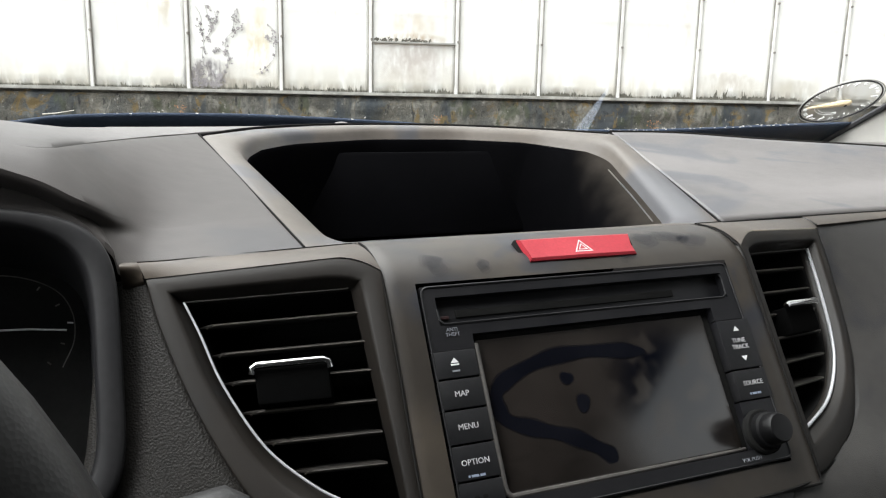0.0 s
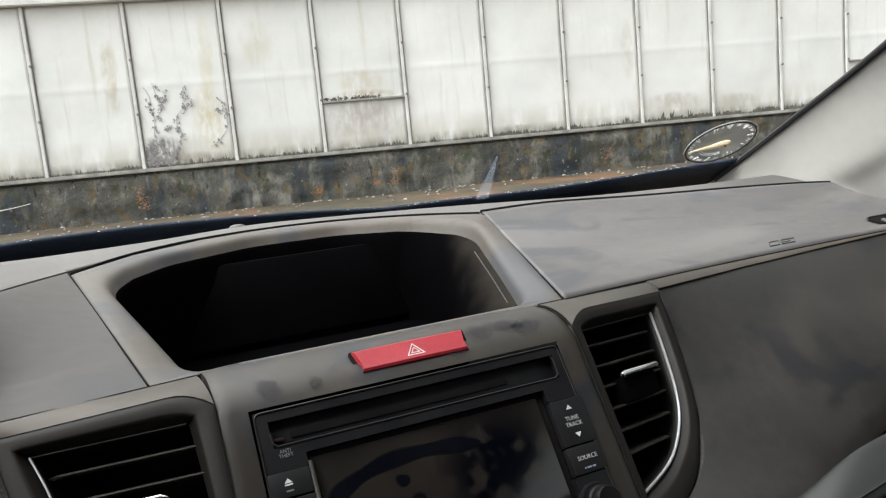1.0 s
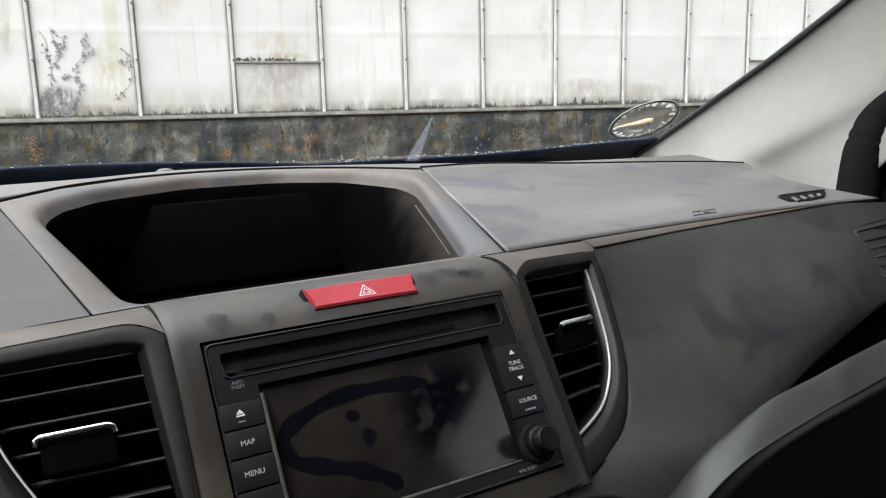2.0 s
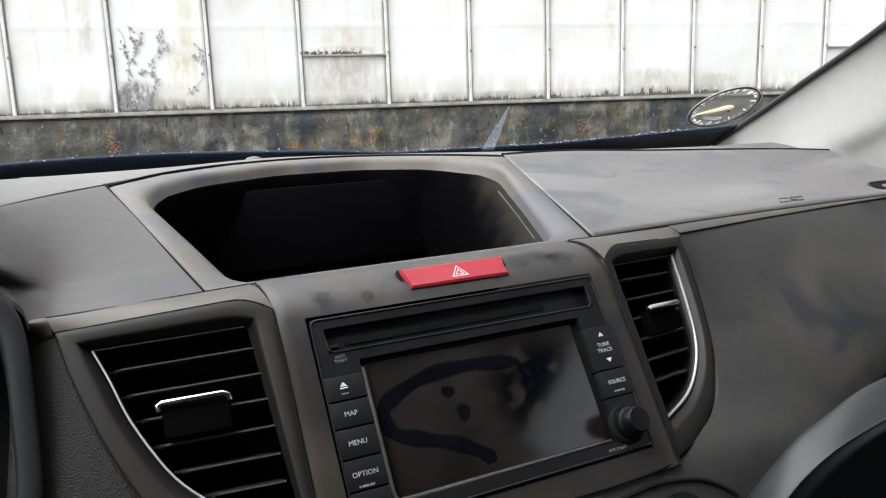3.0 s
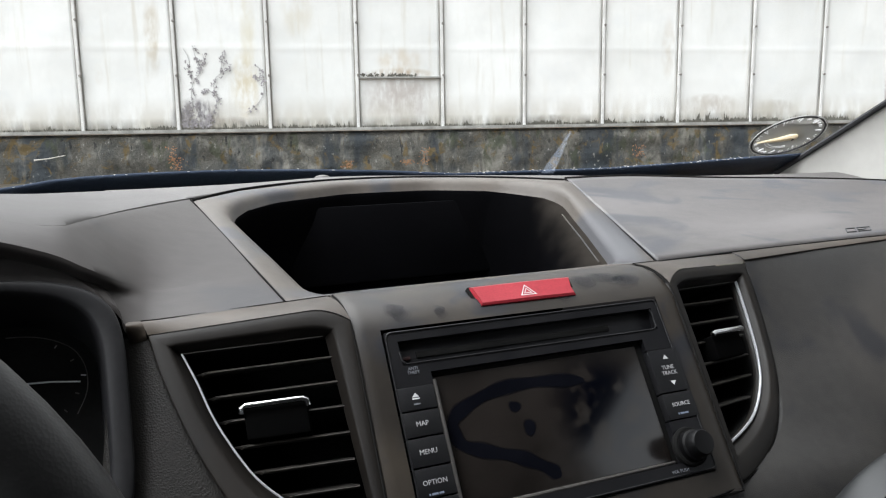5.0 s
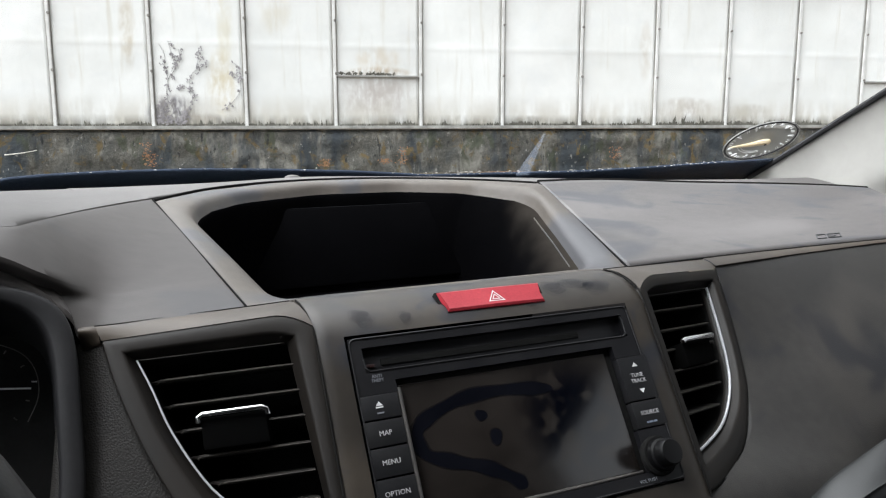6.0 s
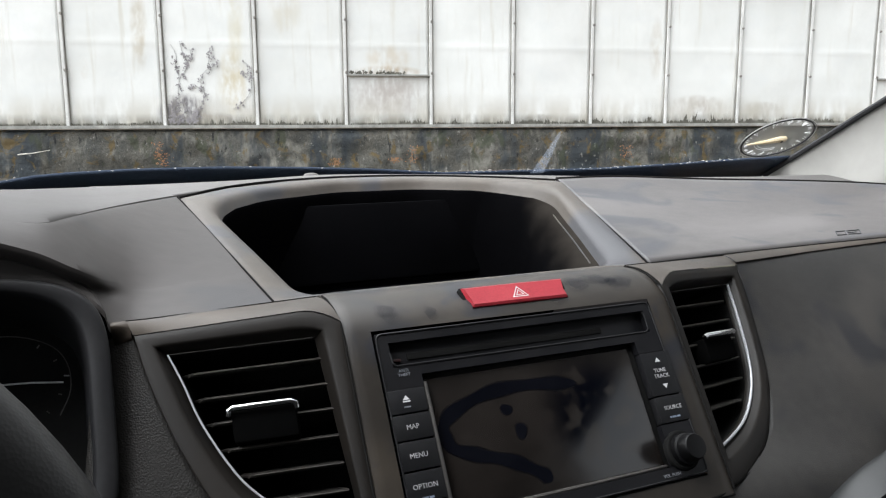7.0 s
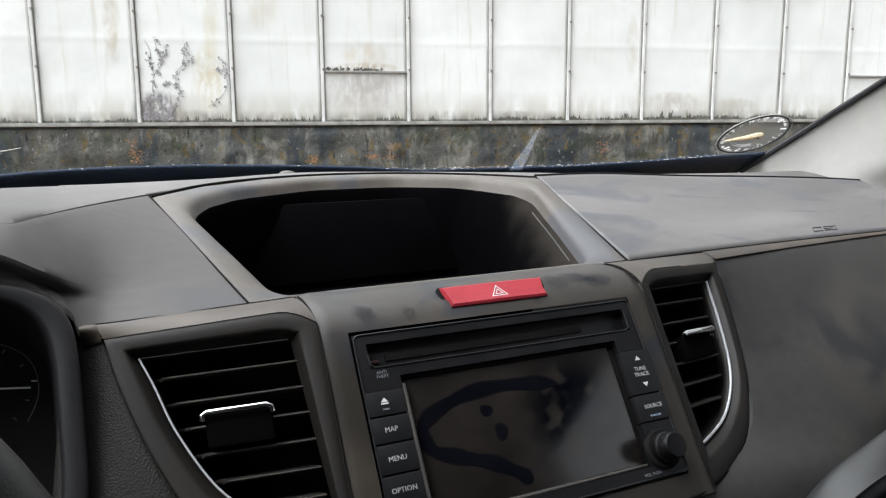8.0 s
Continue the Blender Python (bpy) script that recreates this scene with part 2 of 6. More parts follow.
def dusty_lip_shade_mat():
    """Black plastic, dusty at the lip; a ragged fade paints the light's fall-off inwards."""
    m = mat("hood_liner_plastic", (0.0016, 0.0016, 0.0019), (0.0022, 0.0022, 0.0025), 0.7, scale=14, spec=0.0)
    n, l = m.node_tree.nodes, m.node_tree.links
    p = n["Principled BSDF"]
    old = p.inputs["Base Color"].links[0].from_socket
    tc, sp, nz, fore, add, film, mx = (n.new("ShaderNode" + k) for k in ("TexCoord", "SeparateXYZ", "TexNoise", "Math", "Math", "MapRange", "Mix"))
    l.new(tc.outputs["Object"], sp.inputs[0])
    l.new(tc.outputs["Object"], nz.inputs["Vector"])
    nz.inputs["Scale"].default_value, nz.inputs["Detail"].default_value = 38, 5
    add.operation, add.inputs[1].default_value = "MULTIPLY_ADD", 0.028
    l.new(nz.outputs["Fac"], add.inputs[0])
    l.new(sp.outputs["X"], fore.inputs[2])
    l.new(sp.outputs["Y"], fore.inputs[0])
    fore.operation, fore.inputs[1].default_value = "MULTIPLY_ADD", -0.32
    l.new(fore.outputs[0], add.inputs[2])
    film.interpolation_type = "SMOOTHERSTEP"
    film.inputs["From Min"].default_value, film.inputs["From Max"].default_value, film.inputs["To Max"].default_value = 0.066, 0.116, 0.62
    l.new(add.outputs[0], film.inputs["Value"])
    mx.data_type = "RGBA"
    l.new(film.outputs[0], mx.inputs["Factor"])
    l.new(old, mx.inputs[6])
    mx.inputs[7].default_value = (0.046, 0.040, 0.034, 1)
    l.new(mx.outputs[2], p.inputs["Base Color"])
    return m


def hood_blend_mat():
    """The shelf's dusty tone, turning darker in patches over the gauge hood."""
    m = DUSTY.copy()
    m.name = "patchy_hood_tone"
    n, l = m.node_tree.nodes, m.node_tree.links
    p = n["Principled BSDF"]
    old = p.inputs["Base Color"].links[0].from_socket
    tc, sp, nz, add, film, mx = (n.new("ShaderNode" + k) for k in ("TexCoord", "SeparateXYZ", "TexNoise", "Math", "MapRange", "Mix"))
    l.new(tc.outputs["Object"], sp.inputs[0])
    l.new(tc.outputs["Object"], nz.inputs["Vector"])
    nz.inputs["Scale"].default_value, nz.inputs["Detail"].default_value = 14, 4
    add.operation, add.inputs[1].default_value = "MULTIPLY_ADD", 0.08
    l.new(nz.outputs["Fac"], add.inputs[0])
    l.new(sp.outputs["X"], add.inputs[2])
    film.interpolation_type = "SMOOTHSTEP"
    film.inputs["From Min"].default_value, film.inputs["From Max"].default_value = -0.25, -0.12
    film.inputs["To Min"].default_value, film.inputs["To Max"].default_value = 0.75, 0.0
    l.new(add.outputs[0], film.inputs["Value"])
    mx.data_type = "RGBA"
    l.new(film.outputs[0], mx.inputs["Factor"])
    l.new(old, mx.inputs[6])
    mx.inputs[7].default_value = (0.046, 0.042, 0.040, 1)
    l.new(mx.outputs[2], p.inputs["Base Color"])
    return m


# ---- building helpers ----
def thing(name, label, category, at=(0, 0, 0), group="", kind=""):
    ob = new(name)
    ob.empty_display_size = 0.05
    ob.location = at
    return tagged(ob, label, category, group, kind)


def part(name, bm, material, parent=None, label="", smooth=40, thick=0.0):
    """Links a bmesh as one mesh object under a thing or a part."""
    bmesh.ops.recalc_face_normals(bm, faces=bm.faces) if not thick else None
    me = bpy.data.meshes.new(name)
    bm.to_mesh(me)
    bm.free()
    me.materials.append(material)
    if smooth:
        me.polygons.foreach_set("use_smooth", [True] * len(me.polygons))
        me.set_sharp_from_angle(angle=radians(smooth))
    ob = new(name, me)
    if parent is not None:
        ob.parent = parent
        ob.matrix_parent_inverse = Matrix.Translation(-world_at(parent))
    if label:
        ob["label"] = label
    if thick:
        mod = ob.modifiers.new("thickness", "SOLIDIFY")
        mod.thickness, mod.offset = thick, 0.0
    return ob


def world_at(ob):
    return Vector(ob.location) if ob.type == "EMPTY" else Vector((0, 0, 0))


def curve(pts, n, closed=False):
    """n points along a smooth curve through pts."""
    P = [Vector(p) for p in pts]
    k = len(P)
    out = []
    for i in range(n):
        f = i / (n if closed else n - 1) * (k if closed else k - 1)
        j = min(int(f), k - 1 if closed else k - 2)
        t = f - j
        g = (lambda q: P[q % k]) if closed else (lambda q: P[max(0, min(k - 1, q))])
        a, b, c, d = g(j - 1), g(j), g(j + 1), g(j + 2)
        out.append(0.5 * ((2 * b) + (c - a) * t + (2 * a - 5 * b + 4 * c - d) * t * t + (3 * b - a - 3 * c + d) * t ** 3))
    return out


def skin(rows, closed=False):
    """A sheet over rows of points."""
    bm = bmesh.new()
    vs = [[bm.verts.new(p) for p in r] for r in rows]
    n = len(rows[0])
    for a, b in zip(vs, vs[1:]):
        for i in range(n if closed else n - 1):
            bm.faces.new((a[i], a[(i + 1) % n], b[(i + 1) % n], b[i]))
    return bm


def loft(lines, nu=60, nv=14, bulge=0.0):
    """A smooth sheet through several control lines."""
    rows = [curve(l, nu) for l in lines]
    cols = [curve([r[i] for r in rows], nv) for i in range(nu)]
    bm = skin([[c[j] for c in cols] for j in range(nv)])
    if bulge:
        bm.normal_update()
        grid = list(bm.verts)
        push = []
        for j in range(nv):
            w = 4 * (j / (nv - 1)) * (1 - j / (nv - 1)) * bulge
            push += [w * grid[j * nu + i].normal for i in range(nu)]
        for v, d in zip(grid, push):
            v.co += d
    return bm


def tube(pts, r, seg=8, closed=False, bm=None, flat=1.0):
    bm = bm or bmesh.new()
    P = [Vector(p) for p in pts]
    n = len(P)
    rings = []
    for i, p in enumerate(P):
        a = P[(i - 1) % n] if closed or i else P[0]
        b = P[(i + 1) % n] if closed or i < n - 1 else P[-1]
        t = (b - a).normalized()
        side = t.cross(Vector((0.05, -0.3, 0.95))).normalized()
        up = side.cross(t)
        rr = r[i] if isinstance(r, (list, tuple)) else r
        rings.append([bm.verts.new(p + rr * (math.cos(6.28319 * k / seg) * side + flat * math.sin(6.28319 * k / seg) * up)) for k in range(seg)])
    for i in range(n if closed else n - 1):
        for k in range(seg):
            bm.faces.new((rings[i][k], rings[i][(k + 1) % seg], rings[(i + 1) % n][(k + 1) % seg], rings[(i + 1) % n][k]))
    if not closed:
        bm.faces.new(rings[0][::-1])
        bm.faces.new(rings[-1])
    return bm


class Plane:
    """A tilted working plane: u across the car, v down the face, n out of it."""

    def __init__(self, o, v, u=(1, 0, 0)):
        self.o, self.u, self.v = Vector(o), Vector(u).normalized(), Vector(v).normalized()
        self.n = self.v.cross(self.u).normalized()
        if self.n.y > 0:
            self.n = -self.n

    def at(self, u, v, n=0.0):
        return self.o + u * self.u + v * self.v + n * self.n


STACK = Plane((0, 0, 1.02), (0, -0.541, -0.841))
VENT_L = Plane((-0.112, 0, 1.02), (0, -0.541, -0.841), (-0.954, 0.288, -0.085))
VENT_R = Plane((0.112, 0, 1.02), (0, -0.541, -0.841), (0.954, 0.288, -0.085))


def slab(pl, u0, u1, v0, v1, n0, n1, bevel=0.0, seg=2, bm=None, skew=0.0):
    """A bevelled box on a working plane. skew: how far its lower end shifts across."""
    own = bmesh.new()
    vs = [own.verts.new(pl.at(u + (skew if v == v1 else 0), v, n)) for n in (n0, n1) for v in (v0, v1) for u in (u0, u1)]
    for f in ((0, 1, 3, 2), (4, 6, 7, 5), (0, 4, 5, 1), (2, 3, 7, 6), (0, 2, 6, 4), (1, 5, 7, 3)):
        own.faces.new([vs[i] for i in f])
    bmesh.ops.recalc_face_normals(own, faces=own.faces)
    if bevel:
        bmesh.ops.bevel(own, geom=own.edges[:], offset=bevel, segments=seg, affect="EDGES", profile=0.6)
    if bm is None:
        return own
    me = bpy.data.meshes.new("t")
    own.to_mesh(me)
    own.free()
    bm.from_mesh(me)
    bpy.data.meshes.remove(me)
    return bm


def polar(poly, c, angle):
    """Distance from c to the outline poly (2D) along an angle."""
    d = Vector((math.cos(angle), math.sin(angle)))
    best = 0.0
    for i in range(len(poly)):
        a, b = Vector(poly[i]) - c, Vector(poly[(i + 1) % len(poly)]) - c
        e = b - a
        den = d.x * e.y - d.y * e.x
        if abs(den) < 1e-12:
            continue
        t = (a.x * e.y - a.y * e.x) / den
        s = (a.x * d.y - a.y * d.x) / den
        if t > 0 and -1e-9 <= s <= 1 + 1e-9:
            best = max(best, t)
    return best


def angles(polys, c, n=140):
    out = {round(-math.pi + 2 * math.pi * i / n, 5) for i in range(n)}
    for p in polys:
        if len(p) < 16:
            out |= {round(math.atan2(q[1] - c.y, q[0] - c.x), 5) for q in p}
    return sorted(out)


def rounded(poly, r, seg=6):
    """An outline with rounded corners."""
    out = []
    k = len(poly)
    for i in range(k):
        a, b, c = Vector(poly[i - 1]), Vector(poly[i]), Vector(poly[(i + 1) % k])
        p = b + (a - b).normalized() * min(r, 0.45 * (a - b).length)
        q = b + (c - b).normalized() * min(r, 0.45 * (c - b).length)
        for j in range(seg + 1):
            t = j / seg
            out.append(tuple((1 - t) ** 2 * p + 2 * t * (1 - t) * b + t * t * q))
    return out


def text(name, body, pl, u, v, n, size, material, parent, label="", turn=0.0):
    cu = bpy.data.curves.new(name, "FONT")
    cu.body, cu.size, cu.align_x, cu.align_y, cu.extrude = body, size, "CENTER", "CENTER", 0.00008
    cu.resolution_u = 2
    tmp = new(name + "_tmp", cu)
    dg = bpy.context.evaluated_depsgraph_get()
    me = bpy.data.meshes.new_from_object(tmp.evaluated_get(dg))
    bpy.data.objects.remove(tmp)
    m = Matrix((pl.u, -pl.v, pl.n)).transposed().to_4x4()
    m.translation = pl.at(u, v, n)
    me.transform(m @ Matrix.Rotation(turn, 4, "Z"))
    me.materials.clear()
    me.materials.append(material)
    me.name = name
    ob = new(name, me)
    ob.parent = parent
    ob.matrix_parent_inverse = Matrix.Translation(-world_at(parent))
    if label:
        ob["label"] = label
    return ob


def cone_knob(pl, u, v, rings, seg=32):
    """A turned body on a working plane: rings of (n, radius)."""
    rows = [[pl.at(u + r * math.cos(6.28319 * k / seg), v + r * math.sin(6.28319 * k / seg), n) for k in range(seg)] for n, r in rings]
    bm = skin(rows, closed=True)
    bm.verts.ensure_lookup_table()
    bm.faces.new([bm.verts[len(bm.verts) - seg + k] for k in range(seg)])
    return bm


# ---- outdoors: ground and greenhouse ----
WALL0, STEP = Vector((0.497, 8.519, 0)), Vector((0.954, -0.22, 0))
ALONG = STEP.normalized()
OUT = Vector((-0.22, -0.954, 0)).normalized()
BAY = STEP.length
K0, K1, SILL_Z, RAIL_Z = -5, 13, 1.157, 2.91


def wall_at(k, z, out=0.0):
    """A place on the greenhouse wall: bays along, height, metres out of it."""
    return WALL0 + k * STEP + Vector((0, 0, z)) + out * OUT


def ground_z(x, y):
    d = (Vector((x, y, 0)) - WALL0).dot(OUT)
    t = max(0.0, min(1.0, (5.6 - d) / 4.6))
    return 0.615 * t * t * (3 - 2 * t)


def ground_mat():
    m = mat("soil_and_moss", (0.046, 0.040, 0.028), (0.088, 0.066, 0.044), 0.95, scale=1.6, lo=0.42, hi=0.6, fine=0.35, smudge=[((0.15, 0.072, 0.036), 1.1, 0.50, 0.66, 0.8), ((0.045, 0.05, 0.028), 3.0, 0.52, 0.66, 0.7)])
    return m


xs = [-400, -120, -40, -20] + [-12 + 0.5 * i for i in range(61)] + [30, 60, 140, 400]
ys = [-400, -100, -30, -10, -4, 0] + [2 + 0.25 * i for i in range(33)] + [14, 30, 100, 400]
bm = skin([[(x, y, ground_z(x, y) + (0.012 * noise.noise((x * 3, y * 3, 0)) if 3 < y < 11 and -15 < x < 20 else 0)) for x in xs] for y in ys])
tagged(part("ground", bm, ground_mat(), smooth=60), "bare brown soil with moss rising to a greenhouse", "ground", kind="structure")


def layer(m, factor, colour):
    """Lays a colour over a material's base colour by a factor socket."""
    n, l = m.node_tree.nodes, m.node_tree.links
    p = n["Principled BSDF"]
    mx = n.new("ShaderNodeMix")
    mx.data_type = "RGBA"
    l.new(factor, mx.inputs["Factor"])
    l.new(p.inputs["Base Color"].links[0].from_socket, mx.inputs[6])
    mx.inputs[7].default_value = (*colour, 1)
    l.new(mx.outputs[2], p.inputs["Base Color"])


def noise_mask(m, scale, stretch, lo, hi, most, detail=5, distort=0.0):
    """A smooth mask out of stretched noise."""
    n, l = m.node_tree.nodes, m.node_tree.links
    tc, mp, nz, mr = (n.new("ShaderNode" + k) for k in ("TexCoord", "Mapping", "TexNoise", "MapRange"))
    mp.inputs["Scale"].default_value = stretch
    l.new(tc.outputs["Object"], mp.inputs[0])
    nz.inputs["Scale"].default_value, nz.inputs["Detail"].default_value, nz.inputs["Roughness"].default_value, nz.inputs["Distortion"].default_value = scale, detail, 0.62, distort
    l.new(mp.outputs[0], nz.inputs["Vector"])
    mr.interpolation_type = "SMOOTHSTEP"
    mr.inputs["From Min"].default_value, mr.inputs["From Max"].default_value, mr.inputs["To Max"].default_value = lo, hi, most
    l.new(nz.outputs["Fac"], mr.inputs["Value"])
    return mr.outputs[0]


def times(m, a, b):
    n, l = m.node_tree.nodes, m.node_tree.links
    x = n.new("ShaderNodeMath")
    x.operation = "MULTIPLY"
    l.new(a, x.inputs[0])
    l.new(b, x.inputs[1])
    return x.outputs[0]


def stone_wall_mat():
    """Old rendered concrete: pale patches, dark runs of damp, ochre and green lichen."""
    m = mat("lichened_concrete", (0.055, 0.056, 0.052), (0.105, 0.100, 0.086), 0.95, scale=3.2, lo=0.38, hi=0.66, fine=0.3)
    layer(m, noise_mask(m, 3.8, (1, 1, 0.55), 0.50, 0.63, 0.85, distort=0.5), (0.185, 0.180, 0.160))
    layer(m, noise_mask(m, 2.2, (1, 1, 0.16), 0.50, 0.62, 0.85, distort=0.15), (0.026, 0.034, 0.042))
    layer(m, noise_mask(m, 6.5, (1, 1, 0.8), 0.54, 0.66, 0.7, distort=0.8), (0.118, 0.080, 0.024))
    layer(m, noise_mask(m, 5.0, (1.0, 1.0, 0.5), 0.54, 0.67, 0.65, distort=0.4), (0.042, 0.050, 0.028))
    layer(m, noise_mask(m, 17.0, (1, 1, 0.4), 0.60, 0.68, 0.85), (0.016, 0.018, 0.019))
    layer(m, noise_mask(m, 24.0, (1, 1, 0.6), 0.63, 0.70, 0.7), (0.235, 0.230, 0.215))
    n, l = m.node_tree.nodes, m.node_tree.links
    bp = n.new("ShaderNodeBump")
    bp.inputs["Strength"].default_value, bp.inputs["Distance"].default_value = 0.35, 0.02
    l.new(noise_mask(m, 14.0, (1, 1, 1), 0.3, 0.7, 1.0, detail=8), bp.inputs["Height"])
    l.new(bp.outputs[0], n["Principled BSDF"].inputs["Normal"])
    return m


# stains on the white sheets: bay, height, half width in bays, half height, colour, strength
STAINS = [(0.74, 1.62, 0.17, 0.42, (0.50, 0.44, 0.30), 0.85), (0.80, 2.25, 0.10, 0.55, (0.55, 0.51, 0.38), 0.5), (0.20, 1.27, 0.30, 0.24, (0.165, 0.158, 0.175), 1.7), (0.50, 1.20, 0.32, 0.11, (0.24, 0.22, 0.21), 1.1),
          (2.50, 1.755, 0.42, 0.07, (0.34, 0.25, 0.15), 0.9), (2.50, 1.90, 0.30, 0.16, (0.50, 0.42, 0.31), 0.6), (2.50, 1.48, 0.52, 0.30, (0.42, 0.39, 0.37), 1.0), (-0.22, 2.15, 0.10, 0.45, (0.40, 0.34, 0.24), 0.6),
          (-0.8, 1.75, 0.05, 0.12, (0.42, 0.34, 0.24), 0.6), (5.85, 2.05, 0.10, 0.40, (0.50, 0.46, 0.40), 0.6), (6.45, 1.36, 0.45, 0.16, (0.36, 0.32, 0.28), 0.7), (7.35, 1.32, 0.35, 0.12, (0.36, 0.34, 0.30), 0.7), (4.35, 1.22, 0.24, 0.06, (0.26, 0.25, 0.22), 0.8), (1.35, 2.4, 0.2, 0.3, (0.52, 0.48, 0.38), 0.5)]


def panel_mat():
    """White plastic sheet with runs of dirt, mould along its foot and a few large stains."""
    m = mat("white_greenhouse_sheet", (0.70, 0.71, 0.70), (0.60, 0.61, 0.595), 0.5, scale=0.9, lo=0.40, hi=0.72, fine=0.02, vary=0.03)
    n, l = m.node_tree.nodes, m.node_tree.links
    tc, sp, dot, off = (n.new("ShaderNode" + k) for k in ("TexCoord", "SeparateXYZ", "VectorMath", "VectorMath"))
    l.new(tc.outputs["Object"], sp.inputs[0])
    off.operation, off.inputs[1].default_value = "SUBTRACT", WALL0
    dot.operation, dot.inputs[1].default_value = "DOT_PRODUCT", ALONG / BAY
    l.new(tc.outputs["Object"], off.inputs[0])
    l.new(off.outputs[0], dot.inputs[0])
    bay = dot.outputs["Value"]
    layer(m, noise_mask(m, 1.5, (8, 8, 0.5), 0.55, 0.78, 0.5), (0.47, 0.44, 0.36))
    layer(m, noise_mask(m, 2.2, (1, 1, 1.8), 0.50, 0.72, 0.35), (0.60, 0.62, 0.63))
    patches = noise_mask(m, 7.0, (1.6, 1.6, 0.7), 0.30, 0.66, 1.0, detail=6)
    for k, z, rk, rz, colour, most in STAINS:
        parts = []
        for src, mid, r in ((bay, k, rk), (sp.outputs["Z"], z, rz)):
            a = n.new("ShaderNodeMath")
            a.operation, a.inputs[1].default_value = "SUBTRACT", mid
            l.new(src, a.inputs[0])
            b = n.new("ShaderNodeMath")
            b.operation, b.inputs[1].default_value = "DIVIDE", r
            l.new(a.outputs[0], b.inputs[0])
            c2 = n.new("ShaderNodeMath")
            c2.operation, c2.inputs[1].default_value = "POWER", 2
            ab = n.new("ShaderNodeMath")
            ab.operation = "ABSOLUTE"
            l.new(b.outputs[0], ab.inputs[0])
            l.new(ab.outputs[0], c2.inputs[0])
            parts.append(c2.outputs[0])
        tot = n.new("ShaderNodeMath")
        tot.operation = "ADD"
        l.new(parts[0], tot.inputs[0])
        l.new(parts[1], tot.inputs[1])
        mr = n.new("ShaderNodeMapRange")
        mr.interpolation_type = "SMOOTHSTEP"
        mr.inputs["From Min"].default_value, mr.inputs["From Max"].default_value, mr.inputs["To Min"].default_value, mr.inputs["To Max"].default_value = 0.05, 1.15, most, 0.0
        l.new(tot.outputs[0], mr.inputs["Value"])
        layer(m, times(m, mr.outputs[0], patches), colour)
    # mould creeping up from the sill, ragged along its top
    for height, colour, most, sc in ((0.36, (0.42, 0.395, 0.34), 1.0, 2.4), (0.13, (0.13, 0.125, 0.105), 1.1, 5.0)):
        up = n.new("ShaderNodeMapRange")
        up.inputs["From Min"].default_value, up.inputs["From Max"].default_value, up.inputs["To Min"].default_value, up.inputs["To Max"].default_value = SILL_Z - 0.02, SILL_Z + height, most, 0.0
        l.new(sp.outputs["Z"], up.inputs["Value"])
        layer(m, times(m, up.outputs[0], noise_mask(m, sc, (2.2, 2.2, 0.6), 0.30, 0.60, 1.0, detail=7)), colour)
    return m


def wall_box(k0, k1, z0, z1, o0, o1, bevel=0.0):
    bm = bmesh.new()
    vs = [bm.verts.new(wall_at(k, z, o)) for o in (o0, o1) for z in (z0, z1) for k in (k0, k1)]
    for f in ((0, 1, 3, 2), (4, 6, 7, 5), (0, 4, 5, 1), (2, 3, 7, 6), (0, 2, 6, 4), (1, 5, 7, 3)):
        bm.faces.new([vs[i] for i in f])
    bmesh.ops.recalc_face_normals(bm, faces=bm.faces)
    if bevel:
        bmesh.ops.bevel(bm, geom=bm.edges[:], offset=bevel, segments=2, affect="EDGES")
    return bm


greenhouse = thing("greenhouse", "long greenhouse clad in stained white sheets above a low lichened wall", "greenhouse", wall_at(3, 0.5))
# the low wall, rough-faced, with a lumpy surface
rows = []
for j in range(13):
    z = 0.45 + (SILL_Z - 0.068 - 0.45) * j / 12
    rows.append([wall_at(K0 + (K1 - K0) * i / 480, z, 0.05 + 0.035 * noise.noise((i * 0.12, j * 0.35, 3)) + 0.016 * noise.noise((i * 0.55, j * 0.9, 9)) - 0.02 * (j == 12)) for i in range(481)])
for z, o in ((SILL_Z - 0.060, 0.005), (SILL_Z - 0.040, 0.0), (SILL_Z - 0.040, -0.2)):
    rows.append([wall_at(K0 + (K1 - K0) * i / 480, z, o) for i in range(481)])
part("base_wall", skin(rows), stone_wall_mat(), greenhouse, "low concrete wall with ochre lichen and dark stains")
part("sill", wall_box(K0, K1, SILL_Z - 0.036, SILL_Z, -0.1, 0.075, 0.005), SILL, greenhouse, "grey weathered sill rail")
PANEL = panel_mat()
for k in range(K0, K1):
    # each sheet sags and buckles a little between its bars
    rows = []
    for j in range(61):
        z = SILL_Z + (RAIL_Z - SILL_Z) * j / 60
        rows.append([wall_at(k + 0.004 + 0.992 * i / 16, z, 0.007 * noise.noise((k * 3.1 + i * 0.17, z * 1.7, 5)) + 0.004 * noise.noise((k * 3.1 + i * 0.35 + z, z * 4.5, 8)) + 0.003 * math.sin(math.pi * i / 16) + 0.004 * math.exp(-((z - 2.035) / 0.028) ** 2)) for i in range(17)])
    part("panel", skin(rows), PANEL, greenhouse, thick=0.004)
    part("roof_pane", skin([[wall_at(k + u, RAIL_Z + 0.06 + 1.3 * w, -0.02 - 2.4 * w) for u in (0.02, 0.98)] for w in (0, 1)]), PANEL, greenhouse, thick=0.006)
